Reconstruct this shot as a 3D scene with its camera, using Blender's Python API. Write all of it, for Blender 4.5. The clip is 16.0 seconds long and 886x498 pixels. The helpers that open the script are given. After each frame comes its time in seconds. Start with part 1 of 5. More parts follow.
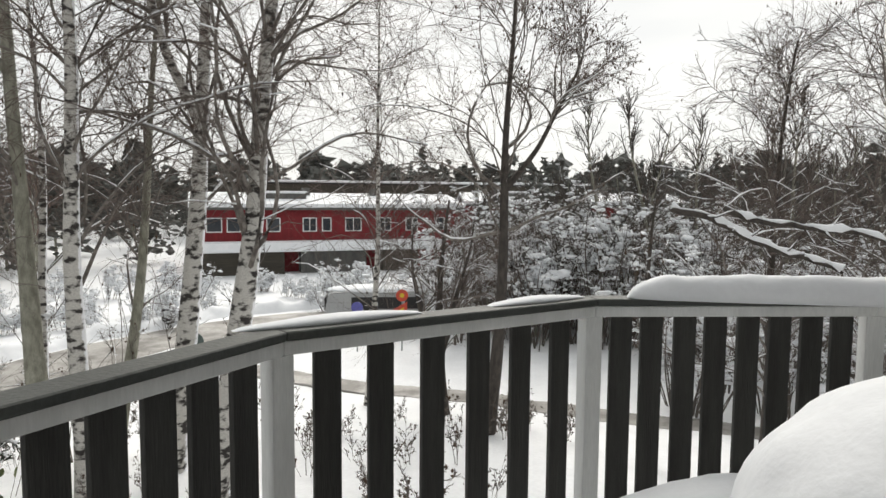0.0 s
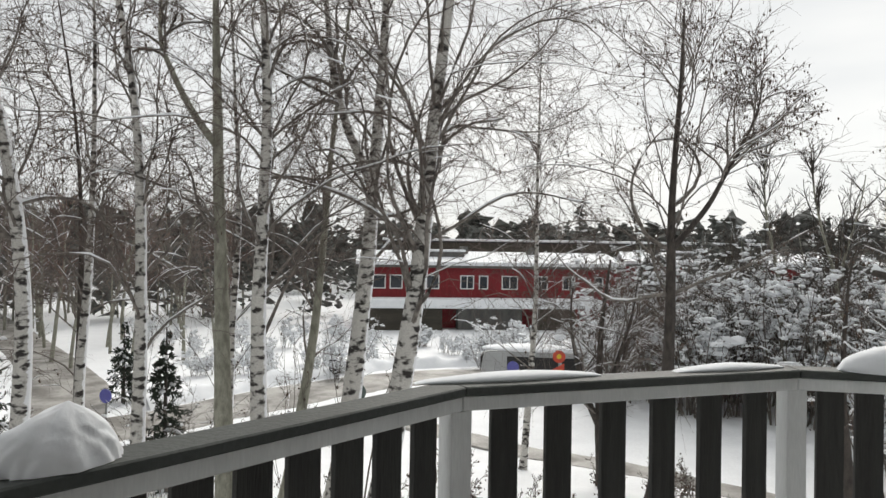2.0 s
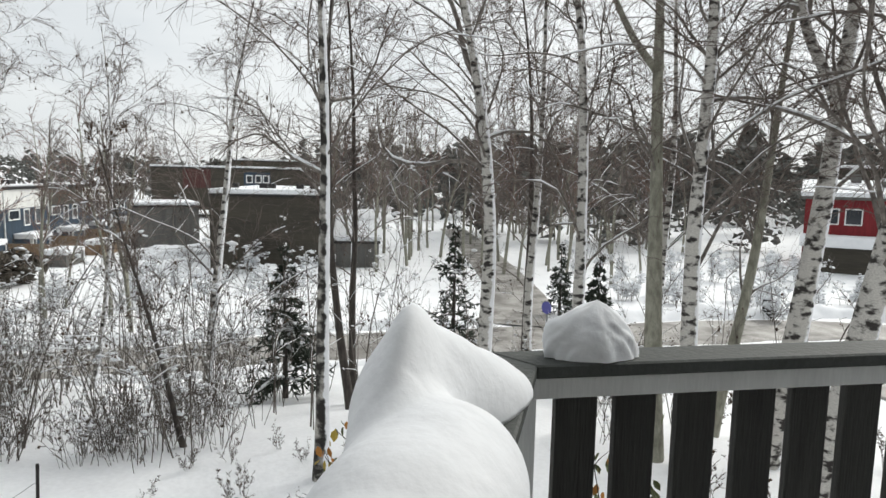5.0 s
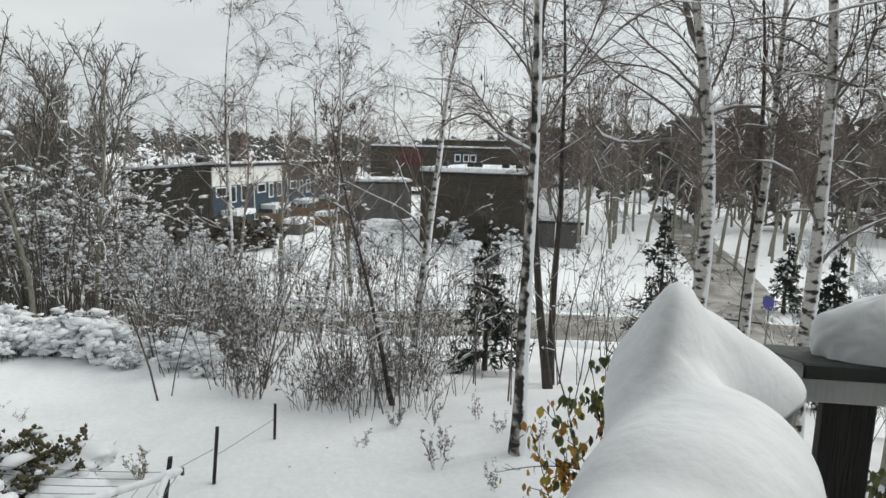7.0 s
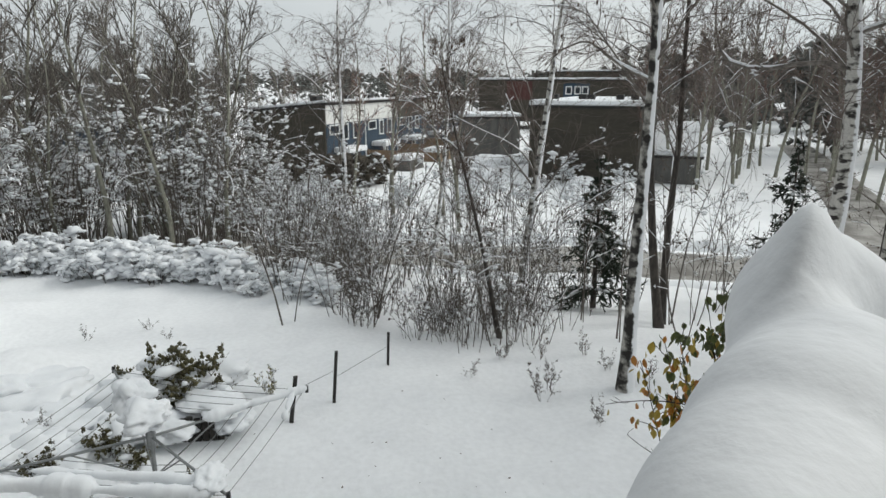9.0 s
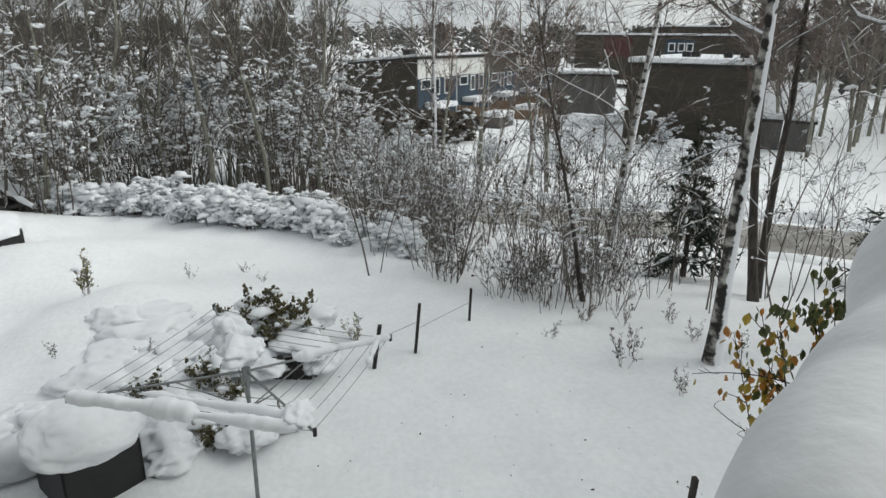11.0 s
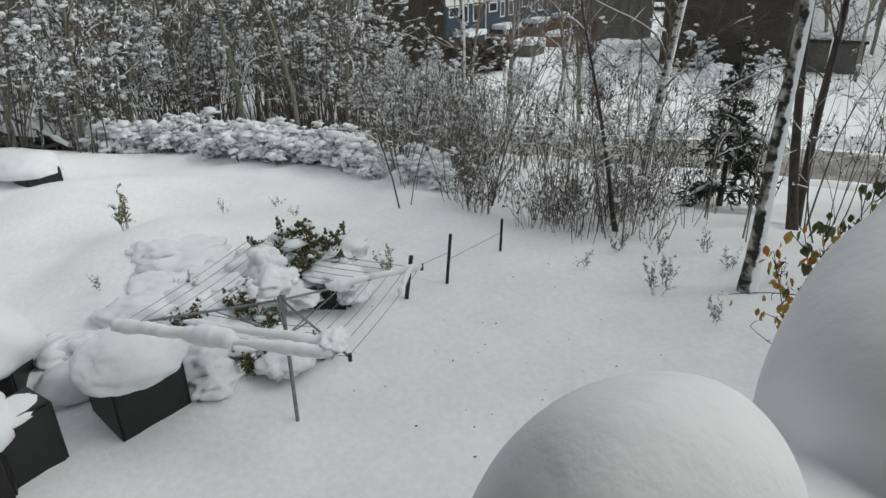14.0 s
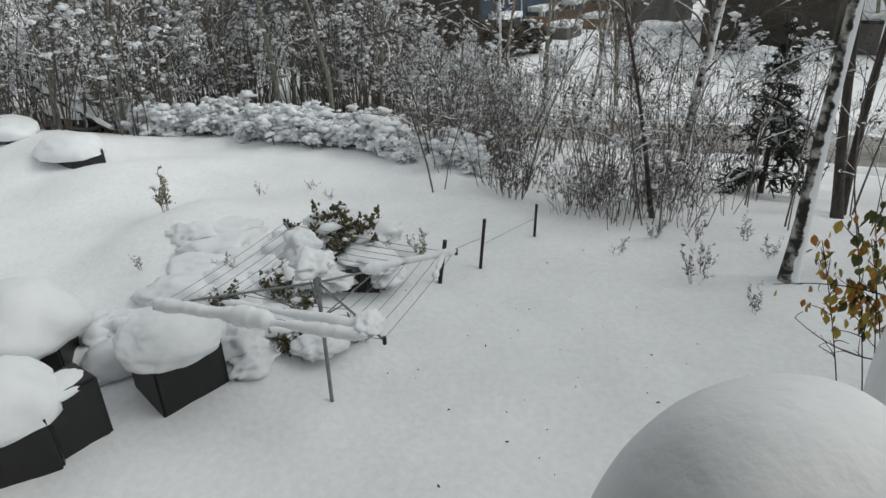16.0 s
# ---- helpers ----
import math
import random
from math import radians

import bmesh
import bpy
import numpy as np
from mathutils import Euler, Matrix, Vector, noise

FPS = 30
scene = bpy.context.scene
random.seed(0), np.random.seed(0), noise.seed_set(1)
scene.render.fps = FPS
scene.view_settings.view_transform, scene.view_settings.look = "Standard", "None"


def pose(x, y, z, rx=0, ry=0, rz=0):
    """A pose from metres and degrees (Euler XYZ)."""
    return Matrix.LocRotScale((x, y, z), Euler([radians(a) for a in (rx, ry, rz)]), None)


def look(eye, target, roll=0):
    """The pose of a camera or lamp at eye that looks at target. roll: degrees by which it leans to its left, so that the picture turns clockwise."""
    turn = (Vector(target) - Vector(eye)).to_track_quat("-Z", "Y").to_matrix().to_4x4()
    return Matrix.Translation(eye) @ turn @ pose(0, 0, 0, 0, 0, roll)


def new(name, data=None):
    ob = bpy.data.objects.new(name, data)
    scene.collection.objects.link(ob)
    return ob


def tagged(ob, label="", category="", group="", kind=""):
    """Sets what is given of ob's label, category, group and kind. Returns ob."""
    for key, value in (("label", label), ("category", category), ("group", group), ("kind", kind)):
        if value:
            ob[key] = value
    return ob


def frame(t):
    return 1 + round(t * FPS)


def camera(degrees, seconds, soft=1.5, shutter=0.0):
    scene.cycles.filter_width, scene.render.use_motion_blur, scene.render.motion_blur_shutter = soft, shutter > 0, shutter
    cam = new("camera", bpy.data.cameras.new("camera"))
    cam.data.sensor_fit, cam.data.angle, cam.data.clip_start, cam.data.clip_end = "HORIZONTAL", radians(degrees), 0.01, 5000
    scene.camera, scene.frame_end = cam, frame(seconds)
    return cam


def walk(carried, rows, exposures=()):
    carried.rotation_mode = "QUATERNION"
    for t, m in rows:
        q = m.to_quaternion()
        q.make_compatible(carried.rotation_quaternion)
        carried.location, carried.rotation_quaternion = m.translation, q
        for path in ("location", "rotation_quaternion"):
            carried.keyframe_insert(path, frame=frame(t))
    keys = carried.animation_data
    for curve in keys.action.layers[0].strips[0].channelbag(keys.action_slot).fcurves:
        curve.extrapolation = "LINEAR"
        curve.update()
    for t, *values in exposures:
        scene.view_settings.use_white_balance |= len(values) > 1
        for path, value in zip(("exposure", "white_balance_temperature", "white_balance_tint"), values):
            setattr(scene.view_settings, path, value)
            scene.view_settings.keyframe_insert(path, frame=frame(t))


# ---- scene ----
cam = camera(69.5, 16.0)
PATH = [
    (0, (0.008, 0.022, 5.058), (0.008, 2.015, 4.899), 0.46),
    (0.5, (-0.002, 0.052, 5.083), (0.022, 2.051, 5.145), 0.36),
    (1, (-0.010, 0.034, 5.084), (-0.068, 2.026, 5.247), 0.42),
    (1.5, (-0.041, 0.041, 5.061), (-0.263, 2.026, 5.167), 0.86),
    (2, (-0.067, 0.026, 5.050), (-0.549, 1.967, 5.069), 0.93),
    (2.5, (-0.099, 0.022, 5.040), (-0.819, 1.887, 4.986), 1.03),
    (3, (-0.133, 0.006, 5.031), (-1.127, 1.736, 4.899), 0.81),
    (3.5, (-0.145, -0.025, 5.032), (-1.306, 1.595, 4.865), 0.62),
    (4, (-0.187, -0.023, 5.018), (-1.492, 1.481, 4.828), 0.77),
    (4.5, (-0.202, -0.033, 5.019), (-1.618, 1.364, 4.806), 1.22),
    (5, (-0.208, -0.069, 5.019), (-1.744, 1.192, 4.793), 1.25),
    (5.2, (-0.199, -0.089, 5.030), (-1.780, 1.114, 4.801), 1.33),
    (7.3, (-0.273, -0.122, 4.998), (-2.142, 0.509, 4.668), 1.36),
    (7.5, (-0.269, -0.125, 4.999), (-2.155, 0.441, 4.646), 1.20),
    (8, (-0.254, -0.144, 4.996), (-2.157, 0.297, 4.567), 0.61),
    (8.5, (-0.261, -0.139, 4.989), (-2.152, 0.297, 4.507), 0.13),
    (9, (-0.237, -0.150, 4.987), (-2.133, 0.243, 4.485), 0.02),
    (9.5, (-0.211, -0.171, 4.982), (-2.118, 0.120, 4.454), -0.04),
    (10, (-0.236, -0.181, 4.980), (-2.136, 0.011, 4.385), -0.19),
    (10.2, (-0.229, -0.175, 4.978), (-2.125, -0.003, 4.364), 0.05),
    (12.3, (-0.235, -0.178, 4.944), (-2.125, -0.099, 4.296), 1.18),
    (12.5, (-0.232, -0.182, 4.933), (-2.112, -0.116, 4.253), 1.23),
    (13, (-0.246, -0.170, 4.927), (-2.108, -0.127, 4.198), 0.66),
    (13.5, (-0.254, -0.169, 4.908), (-2.092, -0.127, 4.121), -0.23),
    (14, (-0.242, -0.177, 4.889), (-2.067, -0.148, 4.072), -1.17),
    (14.5, (-0.261, -0.181, 4.907), (-2.087, -0.183, 4.091), -1.75),
    (15, (-0.262, -0.183, 4.909), (-2.097, -0.233, 4.115), -2.44),
    (15.5, (-0.251, -0.202, 4.891), (-2.067, -0.264, 4.054), -1.77),
    (16, (-0.250, -0.211, 4.890), (-2.055, -0.282, 4.031), -1.76),
]
EXPOSURES = [(0, 0.7, 6700, 9), (0.5, 0.43, 6700, 9), (1.5, 0.38, 6650, 9), (2.0, 0.62, 6600, 9), (2.5, 0.70, 6550, 9), (3.5, 0.84, 6500, 8), (5, 0.74, 6450, 8), (7.5, 0.45, 6370, 6), (9, 0.4, 6330, 6),
             (10, 0.35, 6330, 6), (12.5, 0.25, 6330, 6), (14, 0.13, 6330, 6), (16, 0.09, 6330, 6)]
walk(cam, [(t, look(eye, target, roll)) for t, eye, target, roll in PATH], EXPOSURES)

# ---- sky and sun: a bright overcast winter noon ----
world = bpy.data.worlds.new("overcast")
scene.world = world
world.use_nodes = True
wn, wl = world.node_tree.nodes, world.node_tree.links
wn.clear()
sky = wn.new("ShaderNodeTexSky")
sky.sky_type, sky.sun_disc = "NISHITA", False
sky.sun_elevation, sky.sun_rotation = radians(38), radians(0)
sky_bg, cloud_bg = wn.new("ShaderNodeBackground"), wn.new("ShaderNodeBackground")
sky_bg.inputs["Strength"].default_value = 0.06
wl.new(sky.outputs[0], sky_bg.inputs["Color"])
wc, wm, wnoise, wramp = wn.new("ShaderNodeTexCoord"), wn.new("ShaderNodeMapping"), wn.new("ShaderNodeTexNoise"), wn.new("ShaderNodeValToRGB")
wm.inputs["Scale"].default_value = (1.0, 1.0, 3.5)
wnoise.inputs["Scale"].default_value, wnoise.inputs["Detail"].default_value = 1.6, 5
wl.new(wc.outputs["Generated"], wm.inputs["Vector"])
wl.new(wm.outputs[0], wnoise.inputs["Vector"])
wl.new(wnoise.outputs["Fac"], wramp.inputs["Fac"])
wramp.color_ramp.elements[0].position, wramp.color_ramp.elements[0].color = 0.3, (0.56, 0.585, 0.61, 1)
wramp.color_ramp.elements[1].position, wramp.color_ramp.elements[1].color = 0.7, (0.80, 0.80, 0.79, 1)
wl.new(wramp.outputs[0], cloud_bg.inputs["Color"])
wsep, wgrad = wn.new("ShaderNodeSeparateXYZ"), wn.new("ShaderNodeMapRange")
wl.new(wc.outputs["Generated"], wsep.inputs[0])
wl.new(wsep.outputs["Y"], wgrad.inputs["Value"])
wgrad.inputs["From Min"].default_value, wgrad.inputs["From Max"].default_value = -0.6, 1.0
wgrad.inputs["To Min"].default_value, wgrad.inputs["To Max"].default_value = 0.70, 0.86
wl.new(wgrad.outputs[0], cloud_bg.inputs["Strength"])
wmix, wout = wn.new("ShaderNodeMixShader"), wn.new("ShaderNodeOutputWorld")
wmix.inputs[0].default_value = 0.93
wl.new(sky_bg.outputs[0], wmix.inputs[1])
wl.new(cloud_bg.outputs[0], wmix.inputs[2])
wl.new(wmix.outputs[0], wout.inputs["Surface"])
sun = new("sun", bpy.data.lights.new("sun", "SUN"))
sun.data.energy, sun.data.angle, sun.data.color = 1.6, radians(40), (1.0, 0.96, 0.9)
sun.matrix_world = look((0, 30, 24), (0, 0, 0))


# ---- materials ----
def material(name, colour, rough=0.8, dark=None, scale=8.0, stretch=(1, 1, 1), bump=0.2, bump_scale=60.0, spread=(0.35, 0.65), metal=0.0, random_tone=0.0, fine=0.25, plaster=None):
    """Two-scale mottled surface: colour and dark mixed by stretched noise, fine grain over it, and relief."""
    m = bpy.data.materials.new(name)
    m.use_nodes = True
    n, l = m.node_tree.nodes, m.node_tree.links
    b = n["Principled BSDF"]
    b.inputs["Roughness"].default_value, b.inputs["Metallic"].default_value = rough, metal
    dark = dark or tuple(c * 0.7 for c in colour)
    tc, mp, n1, n2, ramp = n.new("ShaderNodeTexCoord"), n.new("ShaderNodeMapping"), n.new("ShaderNodeTexNoise"), n.new("ShaderNodeTexNoise"), n.new("ShaderNodeValToRGB")
    mp.inputs["Scale"].default_value = stretch
    l.new(tc.outputs["Object"], mp.inputs["Vector"])
    n1.inputs["Scale"].default_value, n1.inputs["Detail"].default_value = scale, 6
    n2.inputs["Scale"].default_value, n2.inputs["Detail"].default_value = bump_scale, 4
    l.new(mp.outputs[0], n1.inputs["Vector"])
    l.new(mp.outputs[0], n2.inputs["Vector"])
    ramp.color_ramp.elements[0].position, ramp.color_ramp.elements[0].color = spread[0], (*dark, 1)
    ramp.color_ramp.elements[1].position, ramp.color_ramp.elements[1].color = spread[1], (*colour, 1)
    l.new(n1.outputs["Fac"], ramp.inputs["Fac"])
    grain, mul = n.new("ShaderNodeMapRange"), n.new("ShaderNodeMixRGB")
    grain.inputs["From Min"].default_value, grain.inputs["From Max"].default_value = 0.3, 0.7
    grain.inputs["To Min"].default_value, grain.inputs["To Max"].default_value = 1 - fine, 1.0
    l.new(n2.outputs["Fac"], grain.inputs["Value"])
    mul.blend_type, mul.inputs[0].default_value = "MULTIPLY", 1.0
    l.new(ramp.outputs[0], mul.inputs[1])
    l.new(grain.outputs[0], mul.inputs[2])
    last = mul.outputs[0]
    if random_tone:
        oi, mr, hsv = n.new("ShaderNodeObjectInfo"), n.new("ShaderNodeMapRange"), n.new("ShaderNodeHueSaturation")
        mr.inputs["To Min"].default_value, mr.inputs["To Max"].default_value = 1 - random_tone, 1 + random_tone
        l.new(oi.outputs["Random"], mr.inputs["Value"])
        l.new(mr.outputs[0], hsv.inputs["Value"])
        l.new(last, hsv.inputs["Color"])
        last = hsv.outputs[0]
    if plaster:
        geo, dot, add, pr, pm = n.new("ShaderNodeNewGeometry"), n.new("ShaderNodeVectorMath"), n.new("ShaderNodeMath"), n.new("ShaderNodeValToRGB"), n.new("ShaderNodeMixRGB")
        dot.operation, dot.inputs[1].default_value = "DOT_PRODUCT", plaster
        l.new(geo.outputs["Normal"], dot.inputs[0])
        add.operation = "ADD"
        l.new(dot.outputs["Value"], add.inputs[0])
        l.new(n1.outputs["Fac"], add.inputs[1])
        pr.color_ramp.elements[0].position, pr.color_ramp.elements[1].position = 0.59, 0.65
        half = n.new("ShaderNodeMath")
        half.operation, half.inputs[1].default_value = "MULTIPLY", 0.5
        l.new(add.outputs[0], half.inputs[0])
        l.new(half.outputs[0], pr.inputs["Fac"])
        l.new(pr.outputs[0], pm.inputs[0])
        l.new(last, pm.inputs[1])
        pm.inputs[2].default_value = (0.84, 0.85, 0.87, 1)
        last = pm.outputs[0]
    l.new(last, b.inputs["Base Color"])
    bp = n.new("ShaderNodeBump")
    bp.inputs["Strength"].default_value, bp.inputs["Distance"].default_value = bump, 0.01
    l.new(n2.outputs["Fac"], bp.inputs["Height"])
    l.new(bp.outputs[0], b.inputs["Normal"])
    return m


SNOW = material("snow", (0.84, 0.855, 0.875), 0.75, (0.78, 0.80, 0.825), 2.5, bump=0.18, bump_scale=45, fine=0.04)
GROUND_SNOW = material("ground_snow", (0.90, 0.912, 0.925), 0.8, (0.84, 0.852, 0.868), 0.8, bump=0.9, bump_scale=11, fine=0.08)
BIRCH = material("birch_bark", (0.60, 0.58, 0.54), 0.85, (0.035, 0.03, 0.027), 3.2, (1.5, 1.5, 2.7), 0.6, 25, (0.40, 0.50), fine=0.35, plaster=(0.87, 0.5, 0.0))
DARK_BIRCH = material("rough_birch_bark", (0.50, 0.48, 0.44), 0.9, (0.028, 0.025, 0.022), 2.2, (2.2, 2.2, 2.6), 0.8, 22, (0.46, 0.62), fine=0.4, plaster=(0.87, 0.5, 0.0))
GREY_BARK = material("grey_bark", (0.36, 0.355, 0.29), 0.9, (0.20, 0.195, 0.155), 5, (2, 2, 0.8), 0.6, 30)
DARK_BARK = material("dark_bark", (0.085, 0.072, 0.062), 0.9, (0.04, 0.034, 0.03), 6, (2, 2, 0.7), 0.6, 30)
SAP_BARK = material("sapling_bark", (0.17, 0.15, 0.13), 0.9, (0.085, 0.072, 0.062), 3, bump=0.0)
LIMB = material("limb_bark", (0.26, 0.235, 0.21), 0.9, (0.11, 0.095, 0.085), 9, (1, 1, 1), 0.3, 40)
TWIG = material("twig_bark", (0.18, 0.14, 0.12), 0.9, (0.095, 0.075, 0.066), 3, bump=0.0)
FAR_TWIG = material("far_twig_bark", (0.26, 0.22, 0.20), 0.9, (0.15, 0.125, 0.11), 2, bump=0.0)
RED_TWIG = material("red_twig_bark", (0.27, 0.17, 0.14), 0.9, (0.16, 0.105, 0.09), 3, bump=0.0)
OLIVE_LEAF = material("olive_foliage", (0.13, 0.115, 0.05), 0.8, (0.06, 0.057, 0.026), 6, bump=0.0, random_tone=0.3)
LIME_LEAF = material("lime_leaf", (0.34, 0.31, 0.12), 0.7, (0.18, 0.17, 0.06), 6, bump=0.0)
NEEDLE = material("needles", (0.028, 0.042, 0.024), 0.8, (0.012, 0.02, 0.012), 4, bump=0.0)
# Paler than NEEDLE: distance haze and dusted snow are mixed into the colour.
HAZY_NEEDLE = material("hazy_needles", (0.27, 0.272, 0.262), 0.9, (0.075, 0.078, 0.068), 0.9, bump=0.0, spread=(0.45, 0.75))
HEDGE_BROWN = material("hedge_brown", (0.075, 0.062, 0.045), 0.9, (0.035, 0.030, 0.022), 2, bump=0.0)
DRY_LEAF = material("dry_leaf", (0.10, 0.06, 0.035), 0.8, (0.05, 0.032, 0.02), 3, bump=0.0)
GREEN_LEAF = material("green_leaf", (0.13, 0.15, 0.035), 0.5, (0.055, 0.075, 0.022), 5, bump=0.1, random_tone=0.4)
YELLOW_LEAF = material("yellow_leaf", (0.56, 0.40, 0.05), 0.5, (0.38, 0.29, 0.05), 20, bump=0.1, random_tone=0.25)
ORANGE_LEAF = material("orange_leaf", (0.58, 0.25, 0.03), 0.5, (0.42, 0.17, 0.03), 20, bump=0.1, random_tone=0.25)
CAP = material("cap_paint", (0.066, 0.073, 0.066), 0.6, (0.044, 0.049, 0.044), 3, (1, 1, 1), 0.25, 70)
SLAT = material("slat_stain", (0.052, 0.052, 0.047), 0.75, (0.036, 0.035, 0.032), 4, (7, 7, 0.5), 0.5, 30, random_tone=0.12)
WHITE_PAINT = material("white_paint", (0.80, 0.81, 0.80), 0.55, (0.70, 0.71, 0.70), 3, (4, 4, 0.6), 0.15, 40, fine=0.1)
RED_WALL = material("red_boards", (0.26, 0.022, 0.028), 0.8, (0.19, 0.016, 0.02), 1.2, (4, 4, 0.4), 0.2, 6, fine=0.3)
DULL_RED = material("dull_red_boards", (0.11, 0.045, 0.04), 0.85, (0.08, 0.033, 0.03), 0.8, (3, 3, 0.5), 0.2, 6)
BROWN_WALL = material("brown_boards", (0.075, 0.066, 0.050), 0.85, (0.054, 0.048, 0.038), 0.7, (0.3, 0.3, 3), 0.3, 5, fine=0.3)
BLUE_WALL = material("blue_boards", (0.035, 0.062, 0.095), 0.8, (0.025, 0.045, 0.07), 0.8, (4, 4, 0.4), 0.2, 5)
LIGHT_WALL = material("pale_panel", (0.76, 0.76, 0.73), 0.8, (0.68, 0.68, 0.66), 0.6, (3, 3, 0.5), 0.2, 5, fine=0.1)
TAN_WALL = material("tan_boards", (0.30, 0.21, 0.13), 0.8, (0.22, 0.15, 0.09), 0.8, (3, 3, 0.5), 0.2, 6)
GREY_WALL = material("grey_boards", (0.16, 0.155, 0.145), 0.85, (0.10, 0.10, 0.095), 0.8, (3, 3, 0.5), 0.2, 6)
GLASS = material("window_glass", (0.05, 0.06, 0.07), 0.06, (0.035, 0.04, 0.05), 0.5, bump=0.0)
SLUSH = material("slush_road", (0.40, 0.385, 0.36), 0.6, (0.17, 0.158, 0.142), 0.9, (1, 1, 1), 0.6, 9, (0.38, 0.62))
METAL = material("grey_metal", (0.32, 0.33, 0.33), 0.45, (0.22, 0.23, 0.23), 6, metal=0.6, bump=0.1)
BLACK = material("black_plastic", (0.014, 0.014, 0.014), 0.55, (0.009, 0.009, 0.009), 6, bump=0.2)
OLD_WOOD = material("old_wood", (0.045, 0.040, 0.035), 0.9, (0.022, 0.02, 0.018), 5, (6, 6, 0.6), 0.6, 25)
WIRE = material("line_plastic", (0.20, 0.21, 0.21), 0.6, bump=0.0)
VAN_PAINT = material("van_paint", (0.42, 0.43, 0.43), 0.35, (0.36, 0.37, 0.37), 1, bump=0.0)
CAR_RED = material("car_red", (0.16, 0.018, 0.018), 0.3, (0.12, 0.014, 0.014), 2, bump=0.0)
SIGN_RED = material("sign_red", (0.62, 0.07, 0.03), 0.5, (0.5, 0.06, 0.03), 8, bump=0.0)
SIGN_YELLOW = material("sign_yellow", (0.70, 0.50, 0.02), 0.5, (0.6, 0.42, 0.02), 8, bump=0.0)
SIGN_BLUE = material("sign_blue", (0.12, 0.12, 0.42), 0.5, (0.1, 0.1, 0.36), 8, bump=0.0)
SIGN_BACK = material("sign_back", (0.07, 0.10, 0.09), 0.6, (0.05, 0.075, 0.07), 8, bump=0.0)
POLE_GREEN = material("pole_green", (0.16, 0.27, 0.23), 0.6, bump=0.0)
# Grey chosen for the unseen house walls, to limit bounce onto the drift.
PLASTER = material("house_plaster", (0.40, 0.385, 0.36), 0.9, bump=0.3)


# ---- mesh helpers ----
def mesh_of(name, verts, faces, smooth=True):
    """A mesh from arrays: verts (n, 3), faces (m, 3) or (m, 4)."""
    verts, faces = np.asarray(verts, np.float32), np.asarray(faces, np.int32)
    me, k = bpy.data.meshes.new(name), faces.shape[1]
    me.vertices.add(len(verts))
    me.vertices.foreach_set("co", verts.ravel())
    me.loops.add(faces.size)
    me.loops.foreach_set("vertex_index", faces.ravel())
    me.polygons.add(len(faces))
    me.polygons.foreach_set("loop_start", np.arange(0, faces.size, k, dtype=np.int32))
    me.polygons.foreach_set("use_smooth", np.full(len(faces), smooth))
    me.update(calc_edges=True)
    me.validate()
    return me


def part(name, me, mat, parent=None, label=""):
    """Links a mesh (or a bmesh, which it frees) as one object under parent."""
    if isinstance(me, bmesh.types.BMesh):
        bm, me = me, bpy.data.meshes.new(name)
        bm.to_mesh(me)
        bm.free()
    if mat and not me.materials:
        me.materials.append(mat)
    ob = new(name, me)
    ob.parent = parent
    if label:
        tagged(ob, label)
    return ob


def thing(name, place, label, category, group="", kind="", turn=0.0):
    ob = new(name)
    ob.matrix_world = pose(*place, 0, 0, turn)
    return tagged(ob, label, category, group, kind)


def box(x0, y0, z0, x1, y1, z1, bevel=0.0):
    bm = bmesh.new()
    bmesh.ops.create_cube(bm, size=1.0, matrix=Matrix.Translation(((x0 + x1) / 2, (y0 + y1) / 2, (z0 + z1) / 2)) @ Matrix.Diagonal((x1 - x0, y1 - y0, z1 - z0, 1)))
    if bevel:
        bmesh.ops.bevel(bm, geom=bm.edges[:], offset=bevel, segments=2, affect="EDGES", profile=0.6)
    return bm


def tubes(p, r, sides=4):
    """Tubes round polylines p (m, n, 3) with radii r (m, n): one mesh's verts and quads."""
    m, n, _ = p.shape
    tan = np.gradient(p, axis=1)
    tan /= np.linalg.norm(tan, axis=2, keepdims=True) + 1e-9
    ref = np.where(np.abs(tan[..., 2:3]) > 0.9, np.array([1.0, 0, 0]), np.array([0, 0, 1.0]))
    u = np.cross(tan, ref)
    u /= np.linalg.norm(u, axis=2, keepdims=True) + 1e-9
    w = np.cross(tan, u)
    a = np.arange(sides) * 2 * np.pi / sides
    ring = p[:, :, None] + r[:, :, None, None] * (np.cos(a)[:, None] * u[:, :, None] + np.sin(a)[:, None] * w[:, :, None])
    base = (np.arange(m)[:, None, None] * n + np.arange(n - 1)[None, :, None]) * sides
    i, j = np.arange(sides)[None, None], (np.arange(sides)[None, None] + 1) % sides
    f = np.stack([base + i, base + j, base + sides + j, base + sides + i], -1).reshape(-1, 4)
    return ring.reshape(-1, 3), f


def joined(pieces):
    vs, fs, at = [], [], 0
    for v, f in pieces:
        vs.append(v)
        fs.append(f + at)
        at += len(v)
    return np.concatenate(vs), np.concatenate(fs)


def unit(v):
    return v / (np.linalg.norm(v, axis=-1, keepdims=True) + 1e-9)


def grow(rng, start, way, length, n, wander, pull):
    """Wandering polylines: start (m, 3), way (m, 3), length (m,); pull is added to z of the way at each step."""
    p, d, bend = [start], unit(way), np.zeros_like(start)
    for k in range(n - 1):
        bend = 0.6 * bend + rng.normal(0, wander, d.shape)
        d = unit(d + bend + np.array([0, 0, pull]))
        p.append(p[-1] + d * (length / (n - 1))[:, None])
    return np.stack(p, 1)


